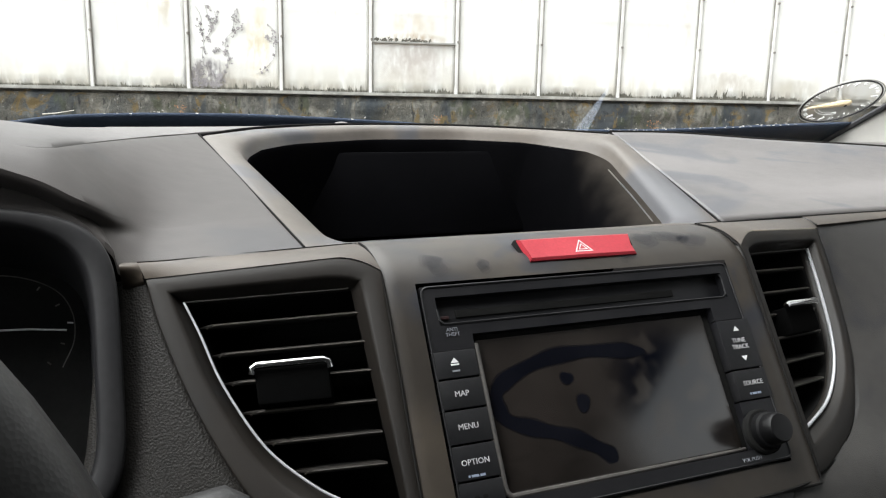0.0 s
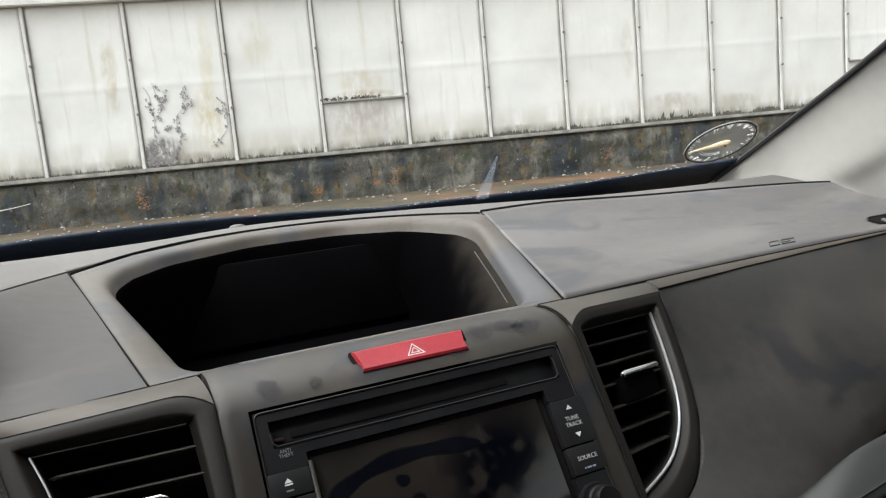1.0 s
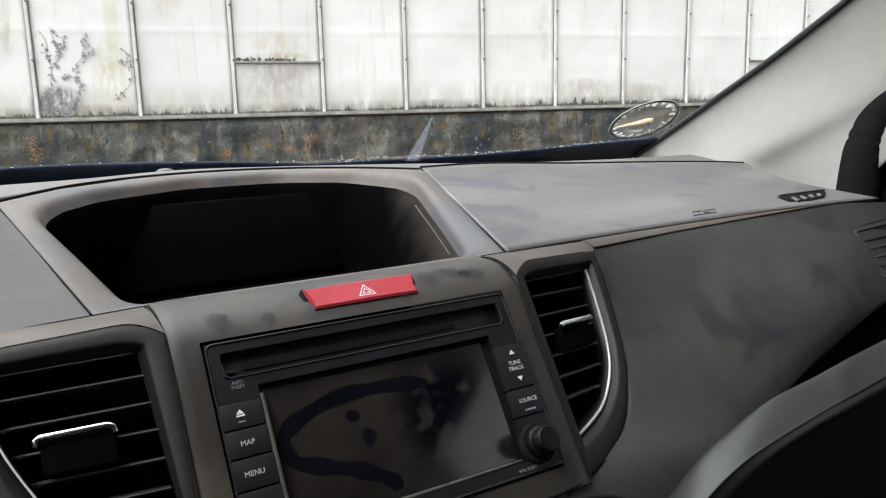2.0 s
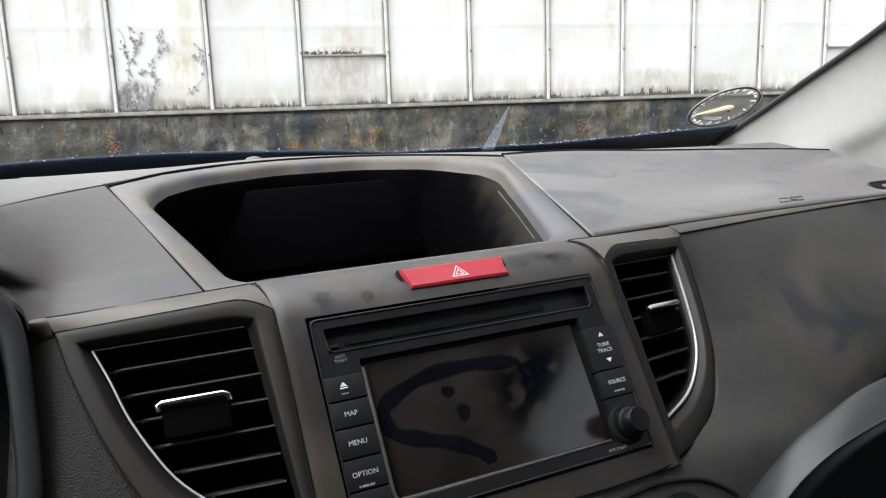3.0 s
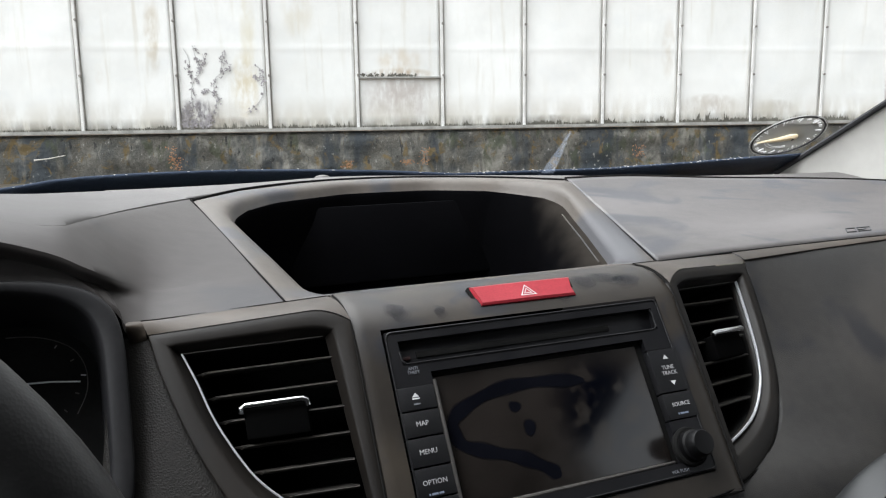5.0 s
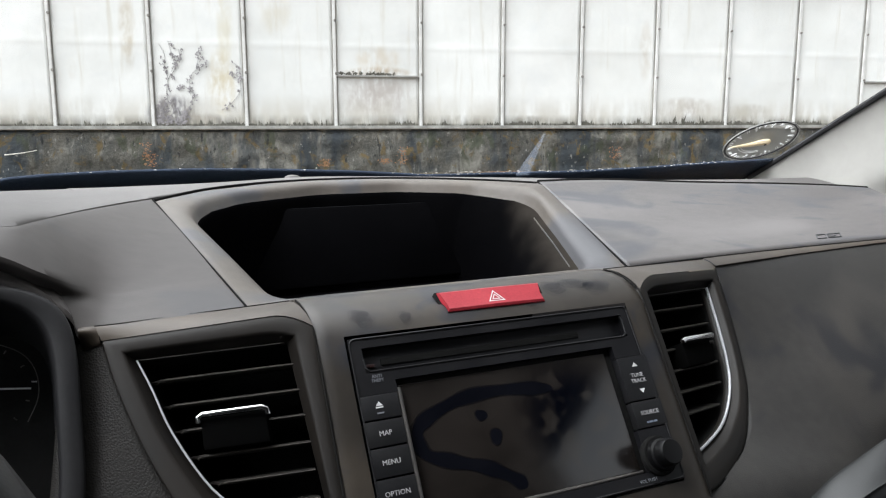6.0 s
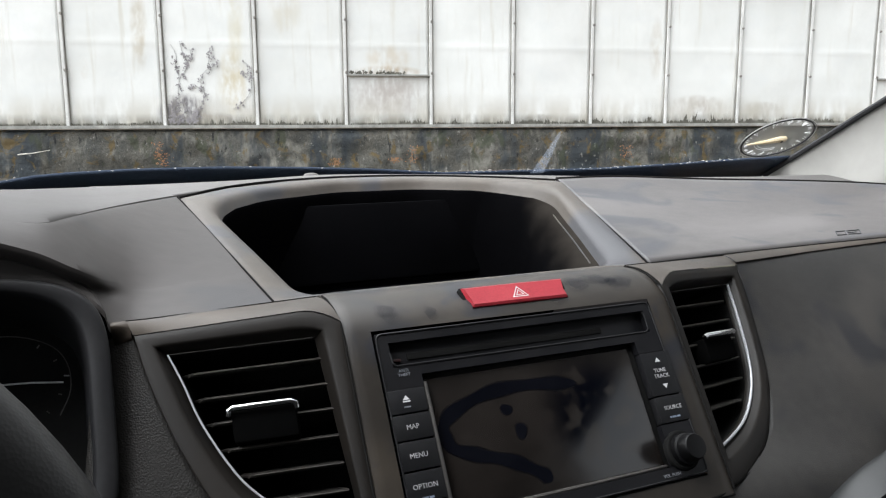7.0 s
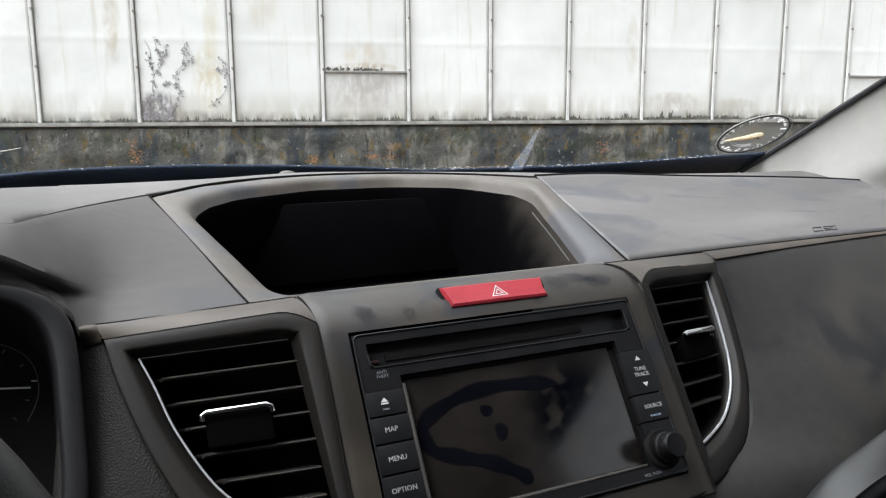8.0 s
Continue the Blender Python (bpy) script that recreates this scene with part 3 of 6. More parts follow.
for k in range(K0, K1 + 1):
    post = part("post", wall_box(k - 0.018, k + 0.018, SILL_Z - 0.03, RAIL_Z, 0.010, 0.034, 0.006), POST, greenhouse)
    part("shade_strip", wall_box(k - 0.030, k + 0.030, SILL_Z, RAIL_Z, 0.006, 0.0098), POST_EDGE, post)
    for z in (1.735, 2.31):
        bm = bmesh.new()
        bmesh.ops.create_cone(bm, cap_ends=True, segments=8, radius1=0.017, radius2=0.013, depth=0.02)
        bm.transform(Matrix.Translation(wall_at(k + 0.012, z, 0.038)) @ Vector((0, 0, 1)).rotation_difference(OUT).to_matrix().to_4x4())
        part("bolt", bm, BOLT, post)
part("eaves_rail", wall_box(K0, K1, RAIL_Z, RAIL_Z + 0.09, -0.02, 0.09, 0.01), POST, greenhouse)
bar = part("cross_bar", wall_box(2.02, 2.98, 1.698, 1.720, 0.0, 0.04, 0.004), SILL, greenhouse, "rusty ledge bar")
bar2 = part("cross_bar", wall_box(9.02, 9.98, 1.70, 1.722, 0.0, 0.04, 0.004), SILL, greenhouse)


def leaf_bits(name, spots, size, material, label, category, seed=3, stems=()):
    """Many small ragged leaves lying on the sheet, with thin stems."""
    rng = random.Random(seed)
    bm = bmesh.new()
    for line in stems:
        if len(line) > 2:
            tube(line, 0.0022, 4, bm=bm)
    for k, z, s in spots:
        for _ in range(rng.randint(3, 5)):
            c = wall_at(k + rng.gauss(0, s * 0.3) / BAY, z + rng.gauss(0, s * 0.3), 0.012 + rng.random() * 0.012)
            a = rng.random() * 6.28
            w = size * rng.uniform(0.5, 1.2)
            ax = math.cos(a) * ALONG + Vector((0, 0, math.sin(a)))
            ay = -math.sin(a) * ALONG + Vector((0, 0, math.cos(a))) + rng.uniform(-0.25, 0.25) * OUT
            pts = [(-1, 0), (-0.3, 0.5), (0.35, 0.4), (1, 0.05), (0.3, -0.42), (-0.4, -0.36)]
            bm.faces.new([bm.verts.new(c + w * (x * rng.uniform(0.7, 1.1) * ax + y * ay)) for x, y in pts])
    return tagged(part(name, bm, material, smooth=0), label, category, kind="stuff")


def spikes(name, spots, material, label, category, seed=4):
    """Upright ragged tufts along the sill."""
    rng = random.Random(seed)
    bm = bmesh.new()
    for k, h in spots:
        for _ in range(5):
            c = wall_at(k + rng.gauss(0, 0.022), SILL_Z - 0.004, 0.006 + 0.02 * rng.random())
            hh, w, lean = h * rng.uniform(0.3, 1.1), rng.uniform(0.004, 0.013), rng.gauss(0, 0.2)
            tip = c + Vector((0, 0, hh)) + lean * hh * ALONG
            mid = c.lerp(tip, 0.6)
            bm.faces.new([bm.verts.new(q) for q in (c - w * ALONG, c + w * ALONG, mid + 0.8 * w * ALONG, tip, mid - 0.8 * w * ALONG)])
    return tagged(part(name, bm, material, smooth=0), label, category, kind="stuff")


rng = random.Random(11)
ivy, stems = [], []
VINES = [[(0.166, 1.41), (0.153, 1.53), (0.18, 1.66), (0.25, 1.75), (0.27, 1.83), (0.23, 1.92), (0.20, 2.03)], [(0.18, 1.66), (0.14, 1.78), (0.154, 1.90), (0.10, 2.02)], [(0.27, 1.83), (0.31, 1.90), (0.30, 1.97)], [(0.36, 1.29), (0.405, 1.39), (0.43, 1.51), (0.40, 1.60), (0.42, 1.70), (0.486, 1.76), (0.56, 1.80), (0.61, 1.86)], [(0.43, 1.51), (0.34, 1.58), (0.27, 1.55)], [(0.486, 1.76), (0.50, 1.86), (0.537, 1.97)],
         [(0.73, 1.33), (0.80, 1.37), (0.867, 1.43), (0.92, 1.50), (0.945, 1.58), (0.94, 1.68), (0.93, 1.79), (0.87, 1.84)], [(0.94, 1.68), (0.865, 1.73)], [(0.30, 1.20), (0.36, 1.29)], [(0.10, 1.20), (0.166, 1.41)]]
for v_, vine in enumerate(VINES):
    fine = curve([(*q, 0) for q in vine], 10 * len(vine))
    fine = [(p.x + 0.012 * noise.noise((q * 0.6, v_, 0)), p.y + 0.012 * noise.noise((q * 0.6, v_, 5))) for q, p in enumerate(fine)]
    stems.append([wall_at(k, z, 0.012) for k, z in fine])
    for k, z in fine:
        if rng.random() < (0.22 if v_ == 6 else 0.30):
            ivy.append((k + rng.gauss(0, 0.018), z + rng.gauss(0, 0.016), 0.012 if v_ == 6 else 0.034))
for _ in range(85):
    ivy.append((0.05 + 0.36 * rng.betavariate(1.2, 1.8), SILL_Z + 0.02 + 0.26 * rng.betavariate(1.0, 2.0), 0.03))
leaf_bits("ivy", ivy, 0.0145, LEAF, "ivy leaves on a white sheet, greyed as if seen through it", "ivy", stems=stems)
weeds = []
for k in range(K0 * 24, K1 * 24):
    thick = noise.noise((k * 0.045, 2.2, 0)) + 0.5 * noise.noise((k * 0.21, 7.7, 0))
    if rng.random() < 0.45 + 0.8 * thick:
        weeds.append((k / 24 + rng.uniform(-0.02, 0.02), 0.022 + 0.05 * max(0.0, thick) + 0.06 * rng.random() ** 5))
for k0, k1, count, high in ((4.08, 4.36, 26, 0.05), (4.80, 4.86, 5, 0.055), (5.02, 5.16, 14, 0.06), (5.4, 5.95, 26, 0.035), (6.08, 6.55, 30, 0.05), (6.68, 6.96, 24, 0.055), (7.03, 7.42, 34, 0.06), (7.58, 7.98, 34, 0.07), (8.03, 8.40, 30, 0.07), (9.2, 9.6, 16, 0.06), (-0.35, -0.05, 14, 0.05), (0.72, 0.98, 14, 0.045), (2.62, 2.9, 16, 0.05)):
    weeds += [(rng.uniform(k0, k1), high * rng.uniform(0.5, 1.25)) for _ in range(count)]
for k in (5.78, 6.28, 6.42, 6.66):
    weeds.append((k, 0.15))
spikes("weeds", weeds, WEED, "dark weeds and moss along the greenhouse sill", "weeds", seed=8)
leaf_bits("ledge_debris", [(2.05 + 0.65 * rng.random(), 1.726 + rng.random() * 0.020, 0.02) for _ in range(60)], 0.014, WEED, "dark moss and debris on a ledge bar", "debris", seed=5)
def wall_tufts(name, spots, material, label, category):
    """Small dry plants in front of the low wall."""
    r2 = random.Random(17)
    bm = bmesh.new()
    for k, z, h in spots:
        for _ in range(46):
            b = wall_at(k + r2.gauss(0, 0.035), z + r2.random() * h, 0.10 + 0.05 * r2.random())
            a = r2.random() * 6.28
            ax, ay = math.cos(a) * ALONG + Vector((0, 0, math.sin(a))), -math.sin(a) * ALONG + Vector((0, 0, math.cos(a)))
            w = r2.uniform(0.007, 0.016)
            bm.faces.new([bm.verts.new(b + w * (x * ax + y * ay)) for x, y in ((-1, 0), (0, 0.4), (1, 0.05), (0.1, -0.4))])
    return tagged(part(name, bm, material, smooth=0), label, category, kind="stuff")


FERN = mat("dry_fern", (0.22, 0.10, 0.05), (0.34, 0.20, 0.11), 0.9, scale=9)
wall_tufts("dry_plants", [(-0.08, 0.74, 0.24), (-0.04, 0.72, 0.14), (2.76, 0.72, 0.2), (1.86, 0.70, 0.08), (5.45, 0.75, 0.15), (2.55, 0.72, 0.06)], FERN, "small rust-brown dry ferns before the low wall", "plants")
stick = [wall_at(-1.5, 0.86, 0.12), wall_at(-1.35, 0.875, 0.12), wall_at(-1.18, 0.905, 0.12)]
tagged(part("stick", tube(stick, [0.008, 0.006, 0.004], 6), mat("pale_dry_wood", (0.4, 0.38, 0.34), (0.5, 0.48, 0.44), 0.9)), "pale dry stick leaning against the low wall", "stick")
foot = [(rng.uniform(K0, K1), rng.random()) for _ in range(300)]
bm = bmesh.new()
for k, r in foot:
    d = 0.1 + 1.3 * r * r
    p = wall_at(k, 0, d)
    p.z = ground_z(p.x, p.y) + 0.006
    m = Matrix.Translation(p) @ Matrix.Rotation(rng.random() * 6, 4, "Z") @ Matrix.Diagonal((rng.uniform(0.008, 0.03), rng.uniform(0.008, 0.02), rng.uniform(0.006, 0.014), 1))
    bmesh.ops.create_icosphere(bm, subdivisions=1, radius=1.0, matrix=m)
tagged(part("gravel", bm, mat("pale_gravel", (0.10, 0.095, 0.085), (0.42, 0.40, 0.37), 0.9, scale=2.0)), "pale stones strewn along the wall foot", "gravel", kind="stuff")

# ---- the car round the camera ----
def glass_y(x, z):
    """The windscreen: raked about thirty degrees and bowed across."""
    return 0.451 + 0.25 * (0.69 ** 2 - x * x) - (z - 1.067) / math.tan(radians(30))


def box_shell(name, x0, x1, y0, y1, z0, z1, material, label, category):
    bm = bmesh.new()
    bmesh.ops.create_cube(bm, size=1, matrix=Matrix.Translation(((x0 + x1) / 2, (y0 + y1) / 2, (z0 + z1) / 2)) @ Matrix.Diagonal((x1 - x0, y1 - y0, z1 - z0, 1)))
    bmesh.ops.bevel(bm, geom=bm.edges[:], offset=0.012, segments=2, affect="EDGES")
    return tagged(part(name, bm, material), label, category, kind="structure")


n = 48
xs = [-0.695 + 1.39 * i / n for i in range(n + 1)]
pane = part("windscreen", skin([[(x, glass_y(x, z), z) for x in xs] for z in [1.02 + 0.5 * j / 12 for j in range(13)]]), GLASS)
tagged(pane, "clear raked car windscreen, slightly dirty", "windscreen", kind="structure")
pane.visible_shadow = False
if pane.data.polygons[0].normal.y > 0:
    pane.data.flip_normals()


def frit_top(x):
    """Upper edge of the dark band: deep before the driver, sunk in the middle, rising to the far pillar."""
    return float(np.interp(x, (-0.70, -0.45, -0.33, -0.28, -0.2, -0.1, 0.0, 0.1, 0.2, 0.42, 0.53, 0.61, 0.70), (1.060, 1.068, 1.078, 1.086, 1.0885, 1.0885, 1.085, 1.080, 1.072, 1.0735, 1.079, 1.085, 1.090)))


bm = skin([[(x, glass_y(x, z0 + (frit_top(x) - z0) * w) + 0.004, z0 + (frit_top(x) - z0) * w) for x in xs] for z0 in (1.0,) for w in (0, 0.25, 0.5, 0.75, 1)])
tagged(part("cowl_band", bm, FRIT, thick=0.003), "navy-black band along the windscreen's foot", "windscreen band", kind="structure")
box_shell("cabin_floor", -0.8, 0.8, -2.6, 0.9, 0.30, 0.36, RUBBER, "dark carpeted car floor", "car floor")
box_shell("bulkhead", -0.8, 0.8, 0.68, 0.74, 0.36, 1.0, RUBBER, "dark bulkhead behind the dashboard", "bulkhead")
box_shell("ceiling", -0.75, 0.75, -2.4, -0.22, 1.545, 1.575, HEAD, "unseen cloth headliner, darkened to cut bounce light", "headliner")
for sx in (-1, 1):
    box_shell("door_panel", *sorted((sx * 0.78, sx * 0.84)), -2.4, 0.06, 0.36, 1.03, RUBBER, "dark door panel", "door panel")
    # unseen windowless walls, added to keep rear light off the dash
    box_shell("rear_side_panel", *sorted((sx * 0.72, sx * 0.78)), -2.4, -1.15, 0.99, 1.481, RUBBER, "unseen dark wall closing the rear side against light", "side panel")
    box_shell("side_pillar", *sorted((sx * 0.70, sx * 0.78)), -1.15, -1.05, 0.99, 1.481, BEIGE, "beige centre pillar trim", "pillar")
    # unseen rail, placed to cut the window's reflection in the display
    box_shell("reflection_rail", *sorted((sx * 0.690, sx * 0.728)), -2.4, -0.16, 1.456, 1.543, HEAD, "unseen roof rail added to shape the display's reflection", "roof rail")
    door_glass = part("door_window", skin([[(sx * (0.795 - 0.10 * (z - 1.03)), y, z) for y in (-1.05, -0.4, 0.10)] for z in (1.02, 1.25, 1.54)]), TINTED)
    tagged(door_glass, "unseen side window, tinted to dim the side light", "side window", kind="structure")
# added panel out of view: blocks light from behind the camera
box_shell("rear_light_block", -0.70, 0.70, -1.26, -1.20, 0.36, 1.50, RUBBER, "unseen dark panel added to block light from behind", "panel")
# closed wall without a window, holding back light from the tail
box_shell("rear_panel", -0.8, 0.8, -2.5, -2.4, 0.36, 1.6, RUBBER, "unseen dark wall closing the rear against light", "tailgate")
bx = [-0.86 + 1.72 * i / 40 for i in range(41)]
def bonnet_z(x, w):
    crest = 0.985 - 0.0165 * (x + 0.3) / 1.0
    return crest - 0.05 * max(0.0, 0.3 - w) - 0.03 * max(0.0, w - 0.3) - 0.16 * max(0.0, w - 0.3) ** 2 - 0.3 * max(0.0, abs(x) - 0.74) ** 2 * 10
bm = skin([[(x, 0.74 + w, bonnet_z(x, w)) for x in bx] for w in [j / 14 for j in range(15)]])
tagged(part("bonnet", bm, PAINT, thick=0.01), "dark painted car bonnet", "bonnet", kind="structure")

# the pillar beside the windscreen: outer roll, fold and lower sail
def pillar(sx, name):
    P = lambda pts: [(sx * x, y, z) for x, y, z in pts]
    edge = P([(0.690, 0.475, 1.052), (0.695, 0.451, 1.067), (0.696, 0.32, 1.142), (0.692, 0.19, 1.217), (0.66, -0.05, 1.36), (0.58, -0.30, 1.52)])
    mid = P([(0.695, 0.43, 1.052), (0.700, 0.40, 1.066), (0.704, 0.28, 1.132), (0.702, 0.155, 1.203), (0.669, -0.09, 1.347), (0.59, -0.33, 1.516)])
    fold = P([(0.70, 0.30, 1.045), (0.705, 0.285, 1.063), (0.712, 0.20, 1.106), (0.716, 0.09, 1.168), (0.70, -0.12, 1.32), (0.63, -0.34, 1.51)])
    inner = P([(0.722, 0.250, 1.036), (0.724, 0.240, 1.050), (0.726, 0.160, 1.089), (0.728, 0.060, 1.154), (0.716, -0.13, 1.30), (0.65, -0.35, 1.50)])
    low = P([(0.738, 0.25, 1.00), (0.738, 0.20, 1.01), (0.74, 0.16, 0.99), (0.742, 0.12, 1.05), (0.73, -0.13, 1.285), (0.66, -0.35, 1.49)])
    tagged(part(name, loft([edge, mid, fold, inner, low], 40, 24), BEIGE, thick=0.004, smooth=60), "beige plastic trim of the windscreen pillar", "pillar trim", kind="structure")
    seal = [(sx * x, y, z) for x, y, z in ((0.693, 0.462, 1.060), (0.693, 0.32, 1.141), (0.689, 0.19, 1.216), (0.657, -0.05, 1.36), (0.577, -0.30, 1.52))]
    tagged(part("windscreen_seal", tube(curve(seal, 30), 0.0042, 8), RUBBER), "black rubber windscreen edge", "seal", kind="structure")
    door = P([(0.744, 0.142, 0.96), (0.744, 0.140, 1.02), (0.743, 0.133, 1.082), (0.742, 0.116, 1.125), (0.742, 0.092, 1.150), (0.741, 0.030, 1.190), (0.72, -0.10, 1.29)])
    tagged(part("door_seal", tube(curve(door, 30), 0.024, 14), BLACK), "black rubber door seal", "seal", kind="structure")
    quarter = loft([P([(0.775, 0.2, 0.98), (0.775, 0.0, 0.98), (0.775, -0.2, 0.98)]), P([(0.77, 0.16, 1.1), (0.77, 0.02, 1.12), (0.77, -0.02, 1.14)])], 12, 6)
    tagged(part("mirror_sail", quarter, BLACK, thick=0.01), "black triangular mirror panel of the door", "mirror panel", kind="structure")


pillar(1, "pillar_right")
pillar(-1, "pillar_left")

# ---- dashboard ----
dash = thing("dashboard", "dusty dark grey plastic dashboard with a deep display hood", "dashboard", (0, 0.1, 0.9))
# passenger side top
E_R = [(0.138, 0.050, 1.034), (0.21, 0.058, 1.0335), (0.31, 0.065, 1.033), (0.42, 0.067, 1.033), (0.54, 0.069, 1.032), (0.655, 0.066, 1.030)]
R_R = [(0.174, 0.231, 1.083), (0.257, 0.243, 1.0815), (0.368, 0.240, 1.0755), (0.500, 0.241, 1.0695), (0.60, 0.243, 1.0640), (0.650, 0.233, 1.0605)]
M_R = [tuple((a + b) / 2 for a, b in zip(p, q)) for p, q in zip(E_R, R_R)]
M_R[-1] = (0.621, 0.150, 1.0458)
BK_R = [(x + 0.002, y + 0.005, z - 0.012) for x, y, z in R_R]
part("top_pad", loft([E_R, M_R, R_R], 60, 16), PAD_LIT, dash, "grey dusty passenger top pad, sky sheen put into its colour", thick=0.003)
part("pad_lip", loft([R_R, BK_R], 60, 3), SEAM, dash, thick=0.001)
# driver side: pad and gauge hood in one sheet; its ridge fades out towards the gauges
L1 = [(-0.141, 0.047, 1.0335), (-0.175, 0.0445, 1.0322), (-0.208, 0.045, 1.0308), (-0.2215, 0.0515, 1.0405), (-0.234, 0.0515, 1.0535), (-0.248, 0.051, 1.0635), (-0.266, 0.051, 1.073), (-0.30, 0.049, 1.0835), (-0.36, 0.045, 1.092), (-0.46, 0.048, 1.094), (-0.60, 0.09, 1.06)]
L2 = [(-0.176, 0.213, 1.083), (-0.198, 0.183, 1.083), (-0.219, 0.153, 1.083), (-0.236, 0.123, 1.083), (-0.248, 0.098, 1.083), (-0.2575, 0.078, 1.0832), (-0.272, 0.073, 1.0855), (-0.304, 0.074, 1.0925), (-0.362, 0.075, 1.100), (-0.46, 0.08, 1.102), (-0.60, 0.12, 1.07)]
L3 = [(-0.187, 0.313, 1.0825), (-0.208, 0.262, 1.0845), (-0.23, 0.225, 1.084), (-0.247, 0.2, 1.086), (-0.259, 0.18, 1.0885), (-0.271, 0.17, 1.0905), (-0.29, 0.165, 1.0935), (-0.325, 0.165, 1.0985), (-0.38, 0.165, 1.104), (-0.47, 0.17, 1.103), (-0.61, 0.2, 1.072)]
# shelf behind the ridge, running into the gauge hood
F_S = [(0.66, 0.250, 1.056), (0.60, 0.252, 1.0605), (0.50, 0.249, 1.0665), (0.368, 0.248, 1.0725), (0.257, 0.251, 1.0785), (0.174, 0.239, 1.0805), (0.09, 0.305, 1.0835), (0, 0.326, 1.0845), (-0.09, 0.305, 1.0845), (-0.177, 0.222, 1.0832), (-0.21, 0.19, 1.0805)]
def shelf_back(p, drop=0.0, on=0.0):
    x = p[0] * (1.05 if p[0] > 0 else 1.12)
    if x > 0.05:
        y = 0.44 - 0.34 * (x - 0.05) ** 2 * 2 if x < 0.45 else 0.332 + 0.1 * (x - 0.45)
        z = 1.082 - 0.0125 * min(1.0, x / 0.45) - 0.02 * max(0.0, x - 0.5)
    else:
        y, z = 0.44 - 0.035 * min(1.0, -x / 0.2), 1.083 - 0.0035 * min(1.0, (0.05 - x) / 0.12) - 0.03 * max(0.0, -x - 0.45)
    return (x, y + on, z - drop)
part("defroster_shelf", loft([F_S] + [[shelf_back(p, d, o) for p in F_S] for d, o in ((0, 0), (0.010, 0.012), (0.045, 0.10))], 90, 26), DUSTY, dash, "pale dust-covered shelf under the windscreen", thick=0.001, smooth=60)
NU = 90
d1, d2, d3 = curve(L1, NU), curve(L2, NU), curve(L3, NU)
step_ = [max(0.0, min(1.0, (p.x + 0.272) / 0.075)) ** 0.8 for p in d2]
d4, d5 = ([Vector(shelf_back(p, d, o)) for p in d2] for d, o in ((0.0, 0.0), (0.05, 0.1)))
CL = Plane((-0.365, 0.018, 0.992), (0, -0.46, -0.888))
L0 = [Vector(p) for p in L1[:2]] + [Vector((-0.2085, 0.0455, 1.0308)), Vector((-0.2200, 0.0462, 1.0300))] + [CL.at(u, v, -0.005) for u, v in ((0.1362, -0.0455), (0.1335, -0.0545), (0.1275, -0.0610), (0.112, -0.0725), (0.06, -0.0785), (-0.05, -0.0785), (-0.2, -0.06))]
d0 = curve(L0, NU)
hollow = [p.x for p in curve([(k, 0, 0) for k in (0, 0, 0, 0.12, 0.65, 1, 1, 1, 1, 1, 1)], NU)]
hollow = [max(0.0, min(1.0, k)) for k in hollow]
columns = [curve([e, e.lerp(b, 0.45) + k * Vector((0, 0.009, 0)), e.lerp(b, 0.7).lerp(b + Vector((0, 0.0075, -0.0095)), k), e.lerp(b, 0.88).lerp(b + Vector((0, 0.0006, -0.0040)), k), b], 17) for e, b, k in zip(d0, [p.lerp(q, 0.24 * (1 - k)) for p, q, k in zip(d1, d2, hollow)], hollow)]
d1 = [col[-1] for col in columns]
rows = [[p + Vector((0, -0.001, -0.004)) for p in d0]] + [[col[j] for col in columns] for j in range(16)]
swell = [0.0012 + 0.0030 * math.exp(-((i / (NU - 1) * 10 - 2.1) / 0.9) ** 2) for i in range(NU)]
for j in range(9):
    w = j / 8
    rows.append([a.lerp(b, w) + s_ * math.sin(math.pi * w) * Vector((0, -0.4, 1)) for a, b, s_ in zip(d1, d2, swell)])
rows.append([p + w * Vector((0, 0.0022, 0.0003)) for p, w in zip(d2, step_)])
rows.append([p + w * Vector((0, 0.0036, -0.0004)) for p, w in zip(d2, step_)])
rows.append([p + w * Vector((0, 0.0046, -0.008)) for p, w in zip(d2, step_)])
lip = [p + w * Vector((-0.001, 0.0086, 0.0007)) for p, w in zip(d2, step_)]
rows.append([p + w * Vector((0, -0.0022, -0.0085)) for p, w in zip(lip, step_)])
for j in range(13):
    w = j / 12
    rows.append([a * (1 - w) ** 2 + (2 * b - 0.5 * a - 0.5 * c_) * 2 * w * (1 - w) + c_ * w * w for a, b, c_ in zip(lip, d3, d4)])
rows.append(d5)
for name_, piece, stuff, words in (("top_pad", rows[:30], PAD, "grey driver-side top pad running into the gauge hood"), ("hood_shelf", rows[29:], hood_blend_mat(), "dusty shelf behind the pad, running over the gauge hood")):
    bm = skin(piece)
    bmesh.ops.remove_doubles(bm, verts=bm.verts, dist=0.00002)
    bmesh.ops.dissolve_degenerate(bm, edges=bm.edges, dist=0.00001)
    part(name_, bm, stuff, dash, words, smooth=50)

# display hood: surround, opening, inner walls and display
def top_z(y):
    return 1.033 + 0.292 * (y - 0.047) if y < 0.215 else 1.0821 + 0.04 * (y - 0.215)
def dish(y):
    return 0.0095 * max(0.0, min(1.0, (0.19 - y) / 0.11))
def facia_z(y):
    return 1.0345 if y < 0.048 else 1.0345 - 0.0045 * ((y - 0.048) / 0.018) ** 2
